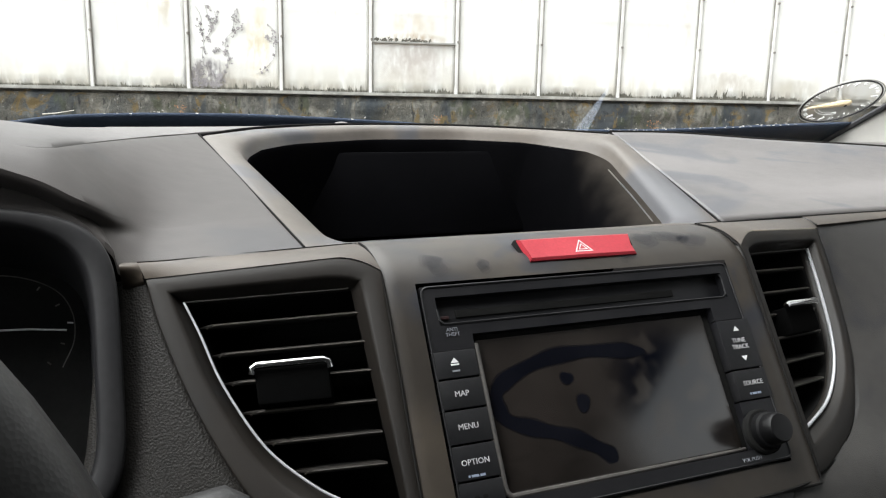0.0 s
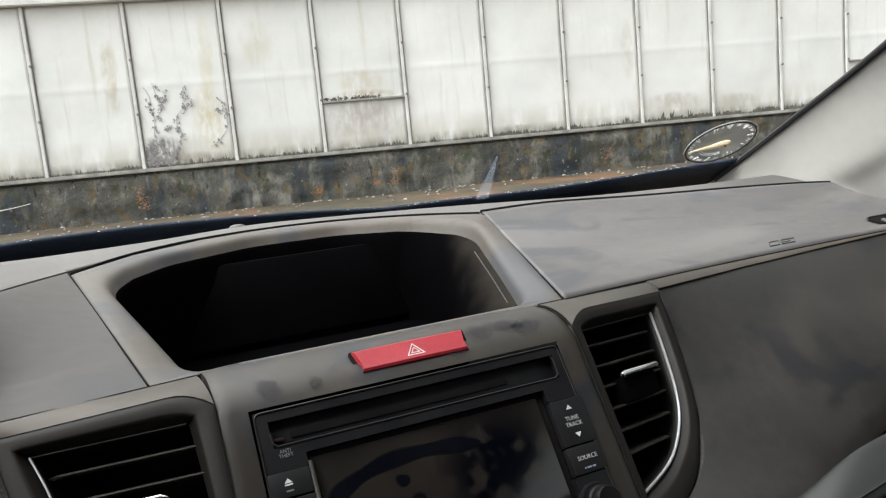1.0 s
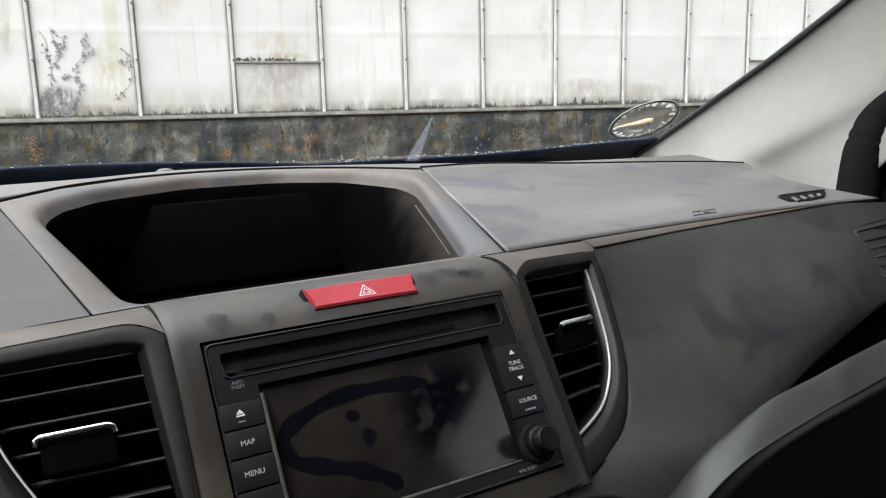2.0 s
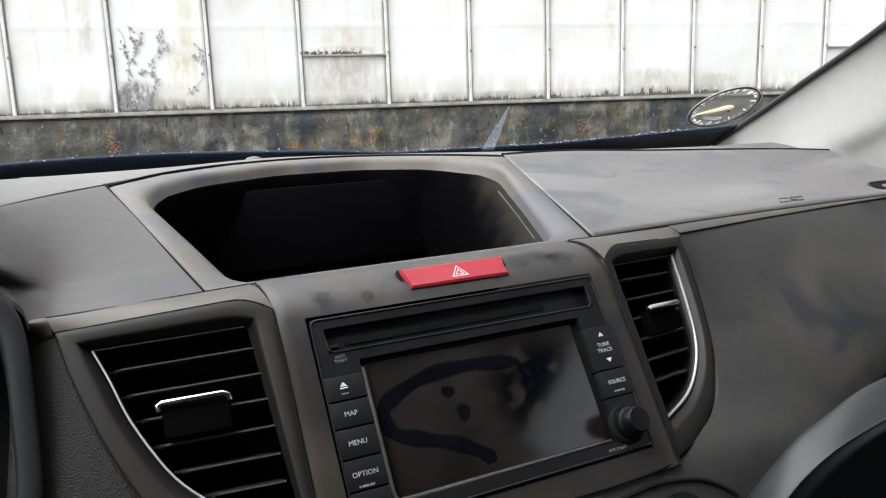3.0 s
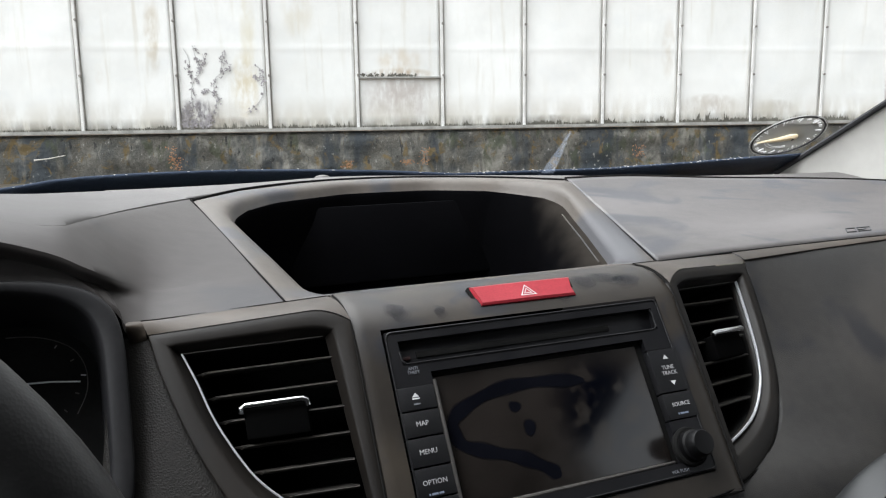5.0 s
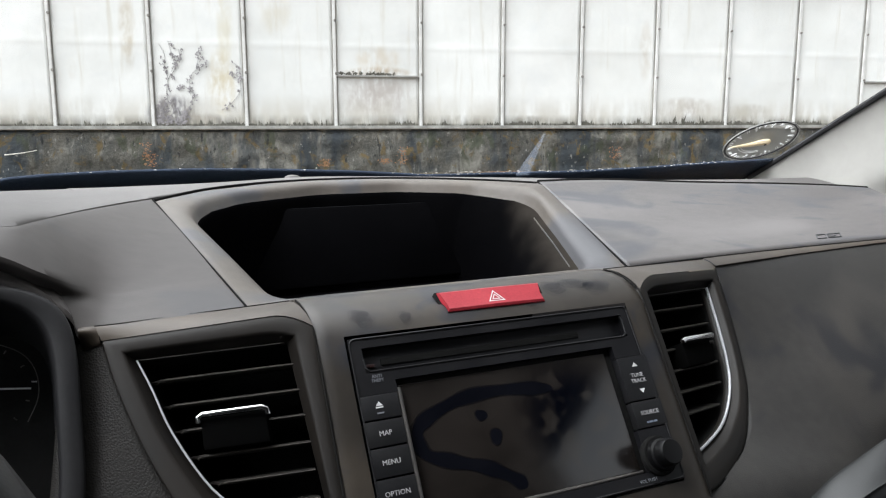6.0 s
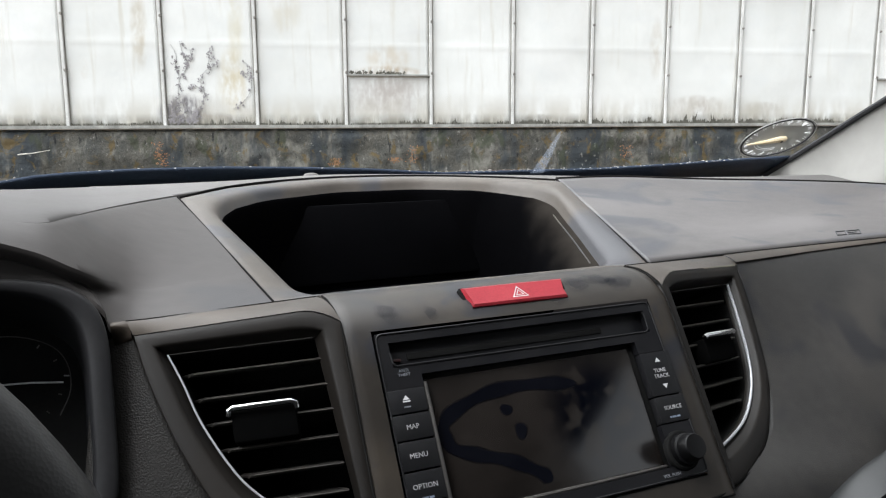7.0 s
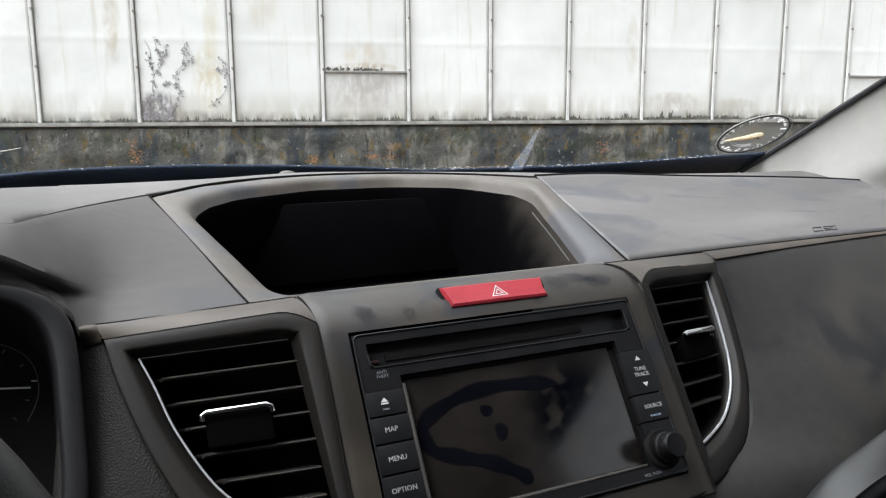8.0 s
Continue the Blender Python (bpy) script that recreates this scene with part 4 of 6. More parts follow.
outer = [(-0.140, 0.047), (-0.1135, 0.047), (-0.1135, 0.066), (0.1135, 0.066), (0.1135, 0.049), (0.137, 0.050), (0.173, 0.231), (0.13, 0.272), (0.07, 0.306), (0, 0.319), (-0.07, 0.306), (-0.13, 0.268), (-0.175, 0.213)]
inner = rounded([(-0.1165, 0.0705), (0.119, 0.0725), (0.148, 0.199), (0.118, 0.251), (0.05, 0.289), (-0.03, 0.291), (-0.105, 0.254), (-0.1525, 0.191)], 0.016)
c = Vector((0, 0.14))
an = angles([outer], c, 150)
def place_on(poly, a, scale=1.0):
    r = polar(poly, c, a) * scale
    x, y = c.x + r * math.cos(a), c.y + r * math.sin(a)
    if poly is inner:
        return Vector((x, y, top_z(y) - dish(y)))
    near = max(0.0, min(1.0, (0.128 - abs(x)) / 0.014)) if y < 0.08 else 0.0
    return Vector((x, y, top_z(y) * (1 - near) + near * min(facia_z(y), top_z(max(y, 0.052)))))
def ring(poly, scale, drop):
    return [place_on(poly, a, scale) - Vector((0, 0, drop)) for a in an]
def blend(w, drop):
    return [place_on(outer, a).lerp(place_on(inner, a), w) + Vector((0, 0, 0.0008 * math.sin(math.pi * w) - drop)) for a in an]
def brow(w, drop):
    """Towards the opening: a crisp lip in front, a soft roll at the back and on the far side."""
    out = []
    for a in an:
        p = place_on(outer, a).lerp(place_on(inner, a), w)
        soft = 0.45 + 0.5 * max(0.0, min(1.0, (p.y - 0.13) / 0.09)) + 0.5 * max(0.0, min(1.0, (p.x - 0.10) / 0.04))
        out.append(p + Vector((0, 0, 0.0008 * math.sin(math.pi * w) - soft * drop)))
    return out
lip_ring = [p + 0.012 * Vector((-p.x, 0.14 - p.y, 0)) - Vector((0, 0, 0.0035)) for p in brow(1.0, 0.0070)]
rows = [ring(outer, 1.0, 0.006), ring(outer, 0.998, 0.0004), blend(0.04, 0.0), blend(0.3, 0.0), blend(0.55, 0.0), brow(0.72, 0.0003), brow(0.82, 0.0010), brow(0.90, 0.0022), brow(0.96, 0.0042), brow(1.0, 0.0070), lip_ring]
part("hood_surround", skin(rows, closed=True), SURROUND, dash, "brownish grey surround of the display hood", smooth=60)
def hood_reach(p):
    right = max(0.0, min(1.0, (p.x - 0.05) / 0.07))
    right = right * right * (3 - 2 * right)
    return 0.005 + right * (0.012 + 0.034 * max(0.0, min(1.0, (0.235 - p.y) / 0.15)))
def roll_in(p, w):
    """The wall rolls in over the lip, steepens and drops to the hood's floor."""
    a = 0.5 * math.pi * min(1.0, w / 0.85)
    reach = hood_reach(p)
    side = max(0.0, min(1.0, (p.x - 0.06) / 0.05))
    way = Vector((-p.x, 0.14 - p.y, 0)).normalized().lerp(Vector((-1, 0.08, 0)), side)
    q = p + reach * math.sin(a) * way
    z = p.z - (0.030 + 0.038 * side) * (1 - math.cos(a))
    if w > 0.85:
        z += (0.992 - z) * (w - 0.85) / 0.15
    return Vector((q.x, q.y, z))
rim_ = [p + Vector((0, 0, 0.0003)) for p in lip_ring]
rows = [[roll_in(p, w) for p in rim_] for w in (0.0, 0.05, 0.1, 0.16, 0.23, 0.31, 0.4, 0.5, 0.6, 0.7, 0.78, 0.85, 1.0)]
bm = skin(rows, closed=True)
bm.verts.ensure_lookup_table()
k = len(an)
bm.faces.new([bm.verts[12 * k + i] for i in range(k)])
part("hood_liner", bm, dusty_lip_shade_mat(), dash, "black liner of the display hood, dusty lip fading into painted shade", smooth=60)
side_ = sorted((p for p in rim_ if p.x > 0.112 and p.y < 0.205), key=lambda p: p.y)
HOODP = Plane((0, 0.264, 1.064), (0, -0.30, -0.95))
# display widened to the walls, keeping the hood's shaded depth black
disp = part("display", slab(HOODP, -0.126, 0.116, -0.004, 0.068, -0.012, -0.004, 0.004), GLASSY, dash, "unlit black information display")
part("hood_seam", tube([roll_in(p, 1.7 / math.pi * math.asin(min(0.9, 0.006 / hood_reach(p)))) + Vector((-0.0003, 0, 0.0006)) for p in side_ if 0.088 < p.y < 0.180], 0.0005, 6), SURROUND, dash)

# proud dark beads paint the shaded groove behind the ridge
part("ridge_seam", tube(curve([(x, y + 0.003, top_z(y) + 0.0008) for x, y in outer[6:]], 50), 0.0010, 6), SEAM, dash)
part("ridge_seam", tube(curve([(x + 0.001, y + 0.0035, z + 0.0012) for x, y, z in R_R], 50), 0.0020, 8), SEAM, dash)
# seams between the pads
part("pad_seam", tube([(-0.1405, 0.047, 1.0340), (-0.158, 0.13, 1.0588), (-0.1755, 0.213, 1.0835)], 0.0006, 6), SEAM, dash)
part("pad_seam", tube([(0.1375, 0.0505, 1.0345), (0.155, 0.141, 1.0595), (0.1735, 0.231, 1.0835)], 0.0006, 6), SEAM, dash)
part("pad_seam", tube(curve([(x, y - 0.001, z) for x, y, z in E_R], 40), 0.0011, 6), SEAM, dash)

FACIA_END = 0.1272
# centre facia with the opening for the head unit
prof = [(FACIA_END, 0), (0.124, 0), (0.1135, 0), (0.06, 0), (0.02, 0), (-0.002, 0)]
us = [-0.1123, -0.1122, -0.1119, -0.1112, -0.104, -0.0965, -0.05, 0, 0.05, 0.0965, 0.104, 0.1112, 0.1119, 0.1122, 0.1123]
back = [0.012, 0.002, 0.0008, 0.0002, 0.0, 0, 0, 0, 0, 0, 0.0, 0.0002, 0.0008, 0.002, 0.012]
yz = [STACK.at(0, v).yz for v, _ in prof] + [Vector(q) for q in ((0.006, 1.0262), (0.013, 1.0302), (0.022, 1.0336), (0.034, 1.0352), (0.048, 1.0346), (0.058, 1.0328), (0.0645, 1.0303), (0.0685, 1.0265), (0.0692, 1.016))]
bm = bmesh.new()
vs = []
for i, q in enumerate(yz):
    a, b = yz[max(0, i - 1)], yz[min(len(yz) - 1, i + 1)]
    t = (b - a).normalized()
    nrm = Vector((-t.y, t.x))
    if nrm.x > 0 and nrm.y < 0:
        nrm = -nrm
    row = []
    for u, bk in zip(us, back):
        row.append(bm.verts.new((u, q.x - nrm.x * bk, q.y - nrm.y * bk) if i < len(yz) - 2 else (u, q.x, q.y - bk)))
    vs.append(row)
for i in range(len(yz) - 1):
    for j in range(len(us) - 1):
        if 2 <= i < 5 and 5 <= j < 9:
            continue
        bm.faces.new((vs[i][j], vs[i][j + 1], vs[i + 1][j + 1], vs[i + 1][j]))
part("centre_facia", bm, FACIA, dash, "brown dust-smeared centre facia", smooth=60, thick=0.0)
for sx in (-1, 1):
    pts = [STACK.at(sx * 0.1124, v, 0.0001) for v in (0.125, 0.07, 0.0)] + [Vector((sx * 0.1124, y, z + 0.0002)) for y, z in ((0.0125, 1.0300), (0.030, 1.0345), (0.043, 1.0350))]
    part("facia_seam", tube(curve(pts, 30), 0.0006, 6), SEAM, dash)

SMUDGE = veil("bluish_smudge", (0.008, 0.010, 0.016), 0.10)
prof_y, prof_z = [q.x for q in yz[5:11]], [q.y for q in yz[5:11]]
rng = random.Random(5)
for x0, y0, r0 in ((-0.083, 0.0105, 0.0066), (-0.057, 0.0075, 0.0040), (0.052, 0.020, 0.0085), (0.070, 0.022, 0.0095), (0.084, 0.016, 0.0085), (0.030, 0.010, 0.006)):
    for layer, grow in enumerate((1.0, 0.85, 0.7, 0.5)):
        bm = bmesh.new()
        a0 = rng.random() * 6
        ring_ = []
        for k in range(22):
            t = 6.28319 * k / 22
            r = 1.25 * r0 * grow * (1 + 0.18 * math.sin(2 * t + a0) + 0.09 * math.sin(5 * t + a0))
            y = y0 + 0.8 * r * math.sin(t)
            ring_.append(bm.verts.new((x0 + r * math.cos(t), y - 0.0004, float(np.interp(y, prof_y, prof_z)) + 0.0004 + 0.0001 * layer)))
        mid = bm.verts.new((x0, y0 - 0.0004, float(np.interp(y0, prof_y, prof_z)) + 0.0005 + 0.0001 * layer))
        for k in range(22):
            bm.faces.new((mid, ring_[k], ring_[(k + 1) % 22]))
        part("dust_smudge", bm, SMUDGE, dash)

# passenger front pad, its undercut and the grey shelf edge below
T_P = [(0.12, 0.051, 1.028), (0.20, 0.0555, 1.0305), (0.30, 0.0635, 1.0322), (0.42, 0.066, 1.0325), (0.54, 0.068, 1.0315), (0.66, 0.065, 1.029), (0.76, 0.05, 1.02)]
L_P = [(0.10, -0.092, 0.868), (0.19, -0.080, 0.892), (0.25, -0.072, 0.901), (0.32, -0.054, 0.915), (0.42, -0.037, 0.937), (0.56, -0.013, 0.954), (0.76, 0.01, 0.964)]
L0 = [Vector((0.2165, 0.0570, 1.0333))] + [VENT_R.at(u, v, -0.003 + 0.002 * (v < 0)) for u, v in ((0.110, -0.0195), (0.1035, 0.022), (0.0900, 0.0690), (0.0600, 0.1040))] + [STACK.at(0.088, 0.1285, -0.0030), STACK.at(0.05, 0.19, -0.0050)]
def pad_line(x, top, low, out):
    fr = (0.0, 0.07, 0.38, 0.63, 0.82, 0.94, 1.0)
    line = [Vector((x, top[0] + (low[0] - top[0]) * f - out * 4 * f * (1 - f), top[1] + (low[1] - top[1]) * f ** 0.93)) for f in fr]
    line[1] += max(0.0, 1 - (x - 0.238) / 0.23) * Vector((0, -0.0045, 0.0035))
    return line
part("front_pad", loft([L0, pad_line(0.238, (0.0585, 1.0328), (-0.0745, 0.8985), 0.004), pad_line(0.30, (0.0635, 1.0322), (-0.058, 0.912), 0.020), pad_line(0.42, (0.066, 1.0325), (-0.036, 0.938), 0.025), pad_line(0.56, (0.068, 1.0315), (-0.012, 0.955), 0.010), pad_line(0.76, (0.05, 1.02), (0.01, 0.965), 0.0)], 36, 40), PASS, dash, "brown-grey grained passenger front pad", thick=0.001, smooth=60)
def droop(u):
    return 0.0095 * max(0.0, 1 - u / 0.022) ** 2
for pl, sx, ends in ((VENT_L, -1, (0.1112, -0.0160)), (VENT_R, 1, (0.110, -0.0205))):
    rows = []
    for w in (0.0, 0.05, 0.12, 0.25, 0.4, 0.6, 0.8, 0.95, 1.0):
        row = []
        for i in range(25):
            u = 0.0002 + (ends[0] - 0.0002) * i / 24
            p = pl.at(u, -0.0195 + (ends[1] + 0.0195) * i / 24 + droop(u), 0.0002)
            ex = p.x + sx * 0.003
            e = Vector((ex, 0.0455, 1.0345 - 0.0035 * min(1.0, u / 0.1)) if sx < 0 else (ex, 0.049 + 0.09 * max(0.0, p.x - 0.112), 1.0345 - 0.0012 * min(1.0, u / 0.1)))
            bulge = 0.0008 + 0.0026 * max(0.0, 1 - u / 0.03) ** 2
            row.append(p.lerp(e, w) + Vector((0, -0.4, 1)) * bulge * 4 * w * (1 - w))
        rows.append(row)
    part("vent_ledge", skin(rows), LEDGE, dash, "dusty flat ledge above an air vent", smooth=60)
    edge_ = rows[-1]
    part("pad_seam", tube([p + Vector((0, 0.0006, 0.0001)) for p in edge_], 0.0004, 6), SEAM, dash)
S_T = [(0.104, -0.091, 0.852), (0.148, -0.087, 0.886), (0.188, -0.085, 0.9115), (0.221, -0.085, 0.9245), (0.26, -0.085, 0.936), (0.311, -0.085, 0.942), (0.373, -0.085, 0.950), (0.52, -0.075, 0.957), (0.70, -0.06, 0.96)]
S_H = [(0.09, -0.122, 0.860), (0.135, -0.116, 0.887), (0.163, -0.111, 0.902), (0.193, -0.110, 0.915), (0.226, -0.110, 0.923), (0.286, -0.110, 0.932), (0.331, -0.110, 0.937), (0.47, -0.10, 0.944), (0.70, -0.085, 0.948)]
S_L = [(0.10, -0.122, 0.830), (0.140, -0.116, 0.862), (0.165, -0.112, 0.882), (0.186, -0.112, 0.898), (0.224, -0.112, 0.913), (0.271, -0.112, 0.922), (0.329, -0.112, 0.927), (0.47, -0.102, 0.934), (0.70, -0.087, 0.938)]
move = lambda line, x, y, z: [(a + x, b + y, c_ + z) for a, b, c_ in line]
mid_ = [tuple(0.5 * (a + b) for a, b in zip(p, q)) for p, q in zip(S_T, S_H)]
part("facia_seam", tube(curve([STACK.at(0.05, 0.1280, 0.0), STACK.at(0.098, 0.1268, 0.0)] + [VENT_R.at(u, v, -0.0012) for u, v in ((0.020, 0.1212), (0.045, 0.1130), (0.064, 0.1020), (0.080, 0.0840), (0.0912, 0.0690), (0.0985, 0.0450), (0.1030, 0.0280), (0.1070, 0.0050), (0.1100, -0.0200))], 60), 0.0009, 6), SEAM, dash)
# lighter edge strip that carries the vent ledge on along the pad
strip_e, strip_c = [], []
for i in range(31):
    x = 0.2175 + 0.36 * i / 30
    w = 0.88 * (1 - i / 30) ** 0.9
    y, z = float(np.interp(x, [p[0] for p in E_R], [p[1] for p in E_R])), float(np.interp(x, [p[0] for p in E_R], [p[2] for p in E_R]))
    strip_e.append(Vector((x, y - 0.0010, z + 0.0004)))
    strip_c.append(Vector((x, y - 0.0016 - 0.0150 * w, z + 0.0008 - 0.0048 * w)))
part("edge_strip", skin([strip_e, [a.lerp(b, 0.5) + Vector((0, -0.0002, 0.0006)) for a, b in zip(strip_e, strip_c)], [a.lerp(b, 0.92) + Vector((0, -0.0001, 0.0002)) for a, b in zip(strip_e, strip_c)], strip_c, [p + Vector((0, 0.0012, -0.0025)) for p in strip_c], [p + Vector((0, 0.009, -0.004)) for p in strip_c]]), LEDGE, dash, "dusty edge strip of the passenger pad", smooth=50)
# black sheet stands in for the shaded gap under the pad
part("undercut", loft([L_P, move(L_P, 0.005, 0.05, -0.03), move(S_T, 0.03, 0.05, -0.055)], 60, 12), BLACK, dash, thick=0.002)
part("shelf_edge", loft([move(S_T, 0.02, 0.04, -0.05), move(S_T, 0.004, 0.004, -0.006), S_T, move(mid_, 0, 0, 0.001), [tuple(0.12 * a + 0.88 * b for a, b in zip(p, q)) for p, q in zip(mid_, S_H)], S_H, [tuple(0.12 * a + 0.88 * b for a, b in zip(p, q)) for p, q in zip(S_L, S_H)], S_L, move(S_L, 0.005, 0.02, -0.012)], 60, 48), TRAY, dash, "smooth grey-green lower dashboard edge", smooth=60)
part("lower_panel", loft([move(S_L, 0.002, 0.006, -0.003), move(S_L, 0.01, 0.03, -0.05), move(S_L, 0.02, 0.08, -0.40)], 40, 10), LOWER, dash, thick=0.003)

# textured panel on the driver side and below the facia
edge = [VENT_L.at(u, v, -0.003) for u, v in ((0.112, -0.0170), (0.1115, -0.0140), (0.1050, 0.0104), (0.0915, 0.0506), (0.0710, 0.0904), (0.0490, 0.1115), (0.021, 0.122), (-0.02, 0.124))]
far = [VENT_L.at(u, v, -0.006) for u, v in ((0.134, -0.0170), (0.136, -0.005), (0.140, 0.04), (0.150, 0.085), (0.19, 0.16), (0.15, 0.32), (0.05, 0.34), (-0.02, 0.34))]
part("side_panel", loft([edge, [0.5 * (p + q) for p, q in zip(edge, far)], far], 40, 10), GRAIN, dash, "dark pebbled plastic panel beside the gauges", thick=0.002)
# its capped top end beside the bezel
cap_l, cap_r = [VENT_L.at(0.1222, v, n) for v, n in ((-0.0125, -0.0040), (-0.0140, -0.0022))], [VENT_L.at(0.1121, v, n) for v, n in ((-0.0140, -0.0022), (-0.0158, 0.0000))]
cap_l += [Vector((-0.2290, 0.0400, 1.0302)), Vector((-0.2285, 0.0460, 1.0312))]
cap_r += [cap_r[-1].lerp(Vector((-0.2195, 0.0458, 1.0312)), 0.5) + Vector((0, -0.0003, 0.0008)), Vector((-0.2195, 0.0462, 1.0309))]
part("side_panel_cap", loft([cap_l, [a.lerp(b, 0.25) + Vector((0, -0.0006, 0.0003)) for a, b in zip(cap_l, cap_r)], [a.lerp(b, 0.7) + Vector((0, -0.0005, 0.0003)) for a, b in zip(cap_l, cap_r)], cap_r], 16, 10), LEDGE, dash, smooth=60)
us_ = [-0.16 + 0.35 * i / 36 for i in range(37)]
low_n = lambda u: -0.0025 - 0.35 * max(0.0, abs(u) - 0.085) ** 1.5 * 4
part("lower_console", skin([[STACK.at(u, v, low_n(u) + dn) for u in us_] for v, dn in ((0.112, -0.02), (0.113, -0.002), (0.118, 0.0), (0.16, 0.0), (0.22, 0.0), (0.34, 0.0))]), PASS, dash, "brown-grey grained lower console", thick=0.002, smooth=60)
part("facia_seam", tube([STACK.at(u, FACIA_END + 0.0006, -0.0005) for u in (-0.1118, 0.0, 0.1118)], 0.0009, 6), SEAM, dash)


# ---- air vents ----
def vent_poly(side):
    if side < 0:
        o = [(0.0004, -0.0195), (0.1112, -0.0160), (0.1058, 0.0104), (0.0923, 0.0506), (0.0720, 0.0904), (0.050, 0.1120), (0.022, 0.1225), (0.0004, 0.1245)]
        h = [(0.0165, -0.0046), (0.0955, -0.0044), (0.0892, 0.0125), (0.0815, 0.0363), (0.0665, 0.0652), (0.0505, 0.0822), (0.0337, 0.0938), (0.0090, 0.1015)]
    else:
        o = [(0.0004, -0.0195), (0.1100, -0.0205), (0.1065, 0.0050), (0.1025, 0.0303), (0.0906, 0.0692), (0.0607, 0.1045), (0.0200, 0.1205), (0.0004, 0.1235)]
        h = [(0.0130, -0.0066), (0.0952, -0.0076), (0.0936, 0.0080), (0.0913, 0.0234), (0.0854, 0.0490), (0.0736, 0.0705), (0.0485, 0.0895), (0.0095, 0.1005)]
    return o, h


def air_vent(side):
    pl = VENT_L if side < 0 else VENT_R
    o, h = vent_poly(side)
    vent = thing("air_vent", "black slatted air vent with a chrome edge and chrome-topped tab", "air vent", pl.at(0.04, 0.115, 0.0), "dashboard air vents")
    c = Vector((0.042, 0.035))
    # straight top and inner side, smooth curved outer side
    so = o[:1] + [p.xy for p in curve([(*q, 0) for q in o[1:]], 28)]
    sh = h[:1] + [p.xy for p in curve([(*q, 0) for q in h[1:]], 28)]

    def outline(pts, sag):
        q = [Vector(p) for p in pts]
        top = [q[0].lerp(q[1], i / 16) for i in range(16)]
        if sag:
            top = [Vector((p.x, p.y + droop(p.x))) for p in top]
        return top + q[1:-1] + [q[-1].lerp(top[0], i / 14) for i in range(14)]

    out_, in_ = outline(so, True), outline(sh, False)

    def rg(w, n, grow=1.0):
        rows_ = []
        for a, b in zip(out_, in_):
            q = c + (a.lerp(b, w) - c) * grow
            rows_.append(pl.at(q.x, q.y, n))
        return rows_

    an2 = out_
    part("frame", skin([rg(0, -0.012), rg(0, -0.0010), rg(0.02, -0.0003), rg(0.06, 0.0), rg(0.30, 0.0), rg(0.56, 0.0), rg(0.64, -0.0004), rg(0.70, -0.0015), rg(0.76, -0.0034), rg(0.97, -0.0085), rg(1.0, -0.0092), rg(1.0, -0.0115)], closed=True), FRAME, vent, "smoked grey frame", smooth=50)
    bm = skin([rg(1.0, -0.0110), rg(1.0, -0.055, 0.99)], closed=True)
    bm.verts.ensure_lookup_table()
    bm.faces.new([bm.verts[len(an2) + i] for i in range(len(an2))])
    part("duct", bm, BLACK, vent)
    edge = [pl.at(u, v, -0.0055) for u, v in sh[1:]]
    part("chrome_edge", tube(edge, 0.0006 if side < 0 else 0.0010, 8), SATIN, vent, "thin curved chrome edge")
    part("top_edge", tube([pl.at(sh[0][0] + 0.001, sh[0][1], -0.0065), edge[0]], 0.00032, 6), LIGHTEDGE, vent, "thin light line along the opening")
    back = Vector((0, 0.93, -0.367))
    for v in [q - (0.0 if side < 0 else 0.0032) for q in (0.0078, 0.0222, 0.0362, 0.0508, 0.0654, 0.0796)]:
        far = 0.02
        for p, q in zip(sh[1:], sh[2:]):
            if min(p[1], q[1]) <= v <= max(p[1], q[1]):
                far = p[0] + (q[0] - p[0]) * (v - p[1]) / (q[1] - p[1] + 1e-9)
        bm = bmesh.new()
        # a blade with a rounded front edge and a notched outer end
        sec = [(0.0, 0.0009), (-0.0004, 0.0), (0.0, -0.0009), (0.002, -0.0013), (0.028, -0.0008), (0.028, 0.0008), (0.002, 0.0013)]
        ends = []
        for u, sc, off in ((0.0125, 1.0, 0.0), (far - 0.0085, 1.0, 0.0), (far - 0.0060, 0.9, 0.0008), (far - 0.0040, 0.7, 0.004), (far - 0.0010, 0.5, 0.008)):
            base = pl.at(u, v, -0.0085)
            ends.append([bm.verts.new(base + back * (d + off) + Vector((0, 0, 1)) * h_ * sc) for d, h_ in sec])
        k = len(sec)
        for r0, r1 in zip(ends, ends[1:]):
            for i in range(k):
                bm.faces.new((r0[i], r0[(i + 1) % k], r1[(i + 1) % k], r1[i]))
        bm.faces.new(ends[0])
        bm.faces.new(ends[-1][::-1])
        slat = part("slat", bm, BLADE, vent)
        # thin bead carries the slat's lit front edge in its colour
        part("slat_edge", tube([pl.at(0.0125, v, -0.0085) + Vector((0, -0.0004, 0.0004)), pl.at(far - 0.0085, v, -0.0085) + Vector((0, -0.0004, 0.0004)), pl.at(far - 0.0055, v, -0.0085) + 0.0015 * back, pl.at(far - 0.0045, v + 0.0012, -0.0085) + 0.003 * back], 0.00042, 5), BLADE_EDGE, slat)
    u0, u1, v0 = (0.0309, 0.0672, 0.0306) if side < 0 else (0.0285, 0.0670, 0.0292)
    tab = part("tab", slab(pl, u0 + 0.0012, u1 - 0.0012, v0 + 0.0010, v0 + 0.0180, -0.016, -0.0015, 0.0018), mat("black_tab", (0.0014, 0.0014, 0.0014), (0.002, 0.002, 0.002), 0.9, spec=0.02), vent, "black adjusting tab")
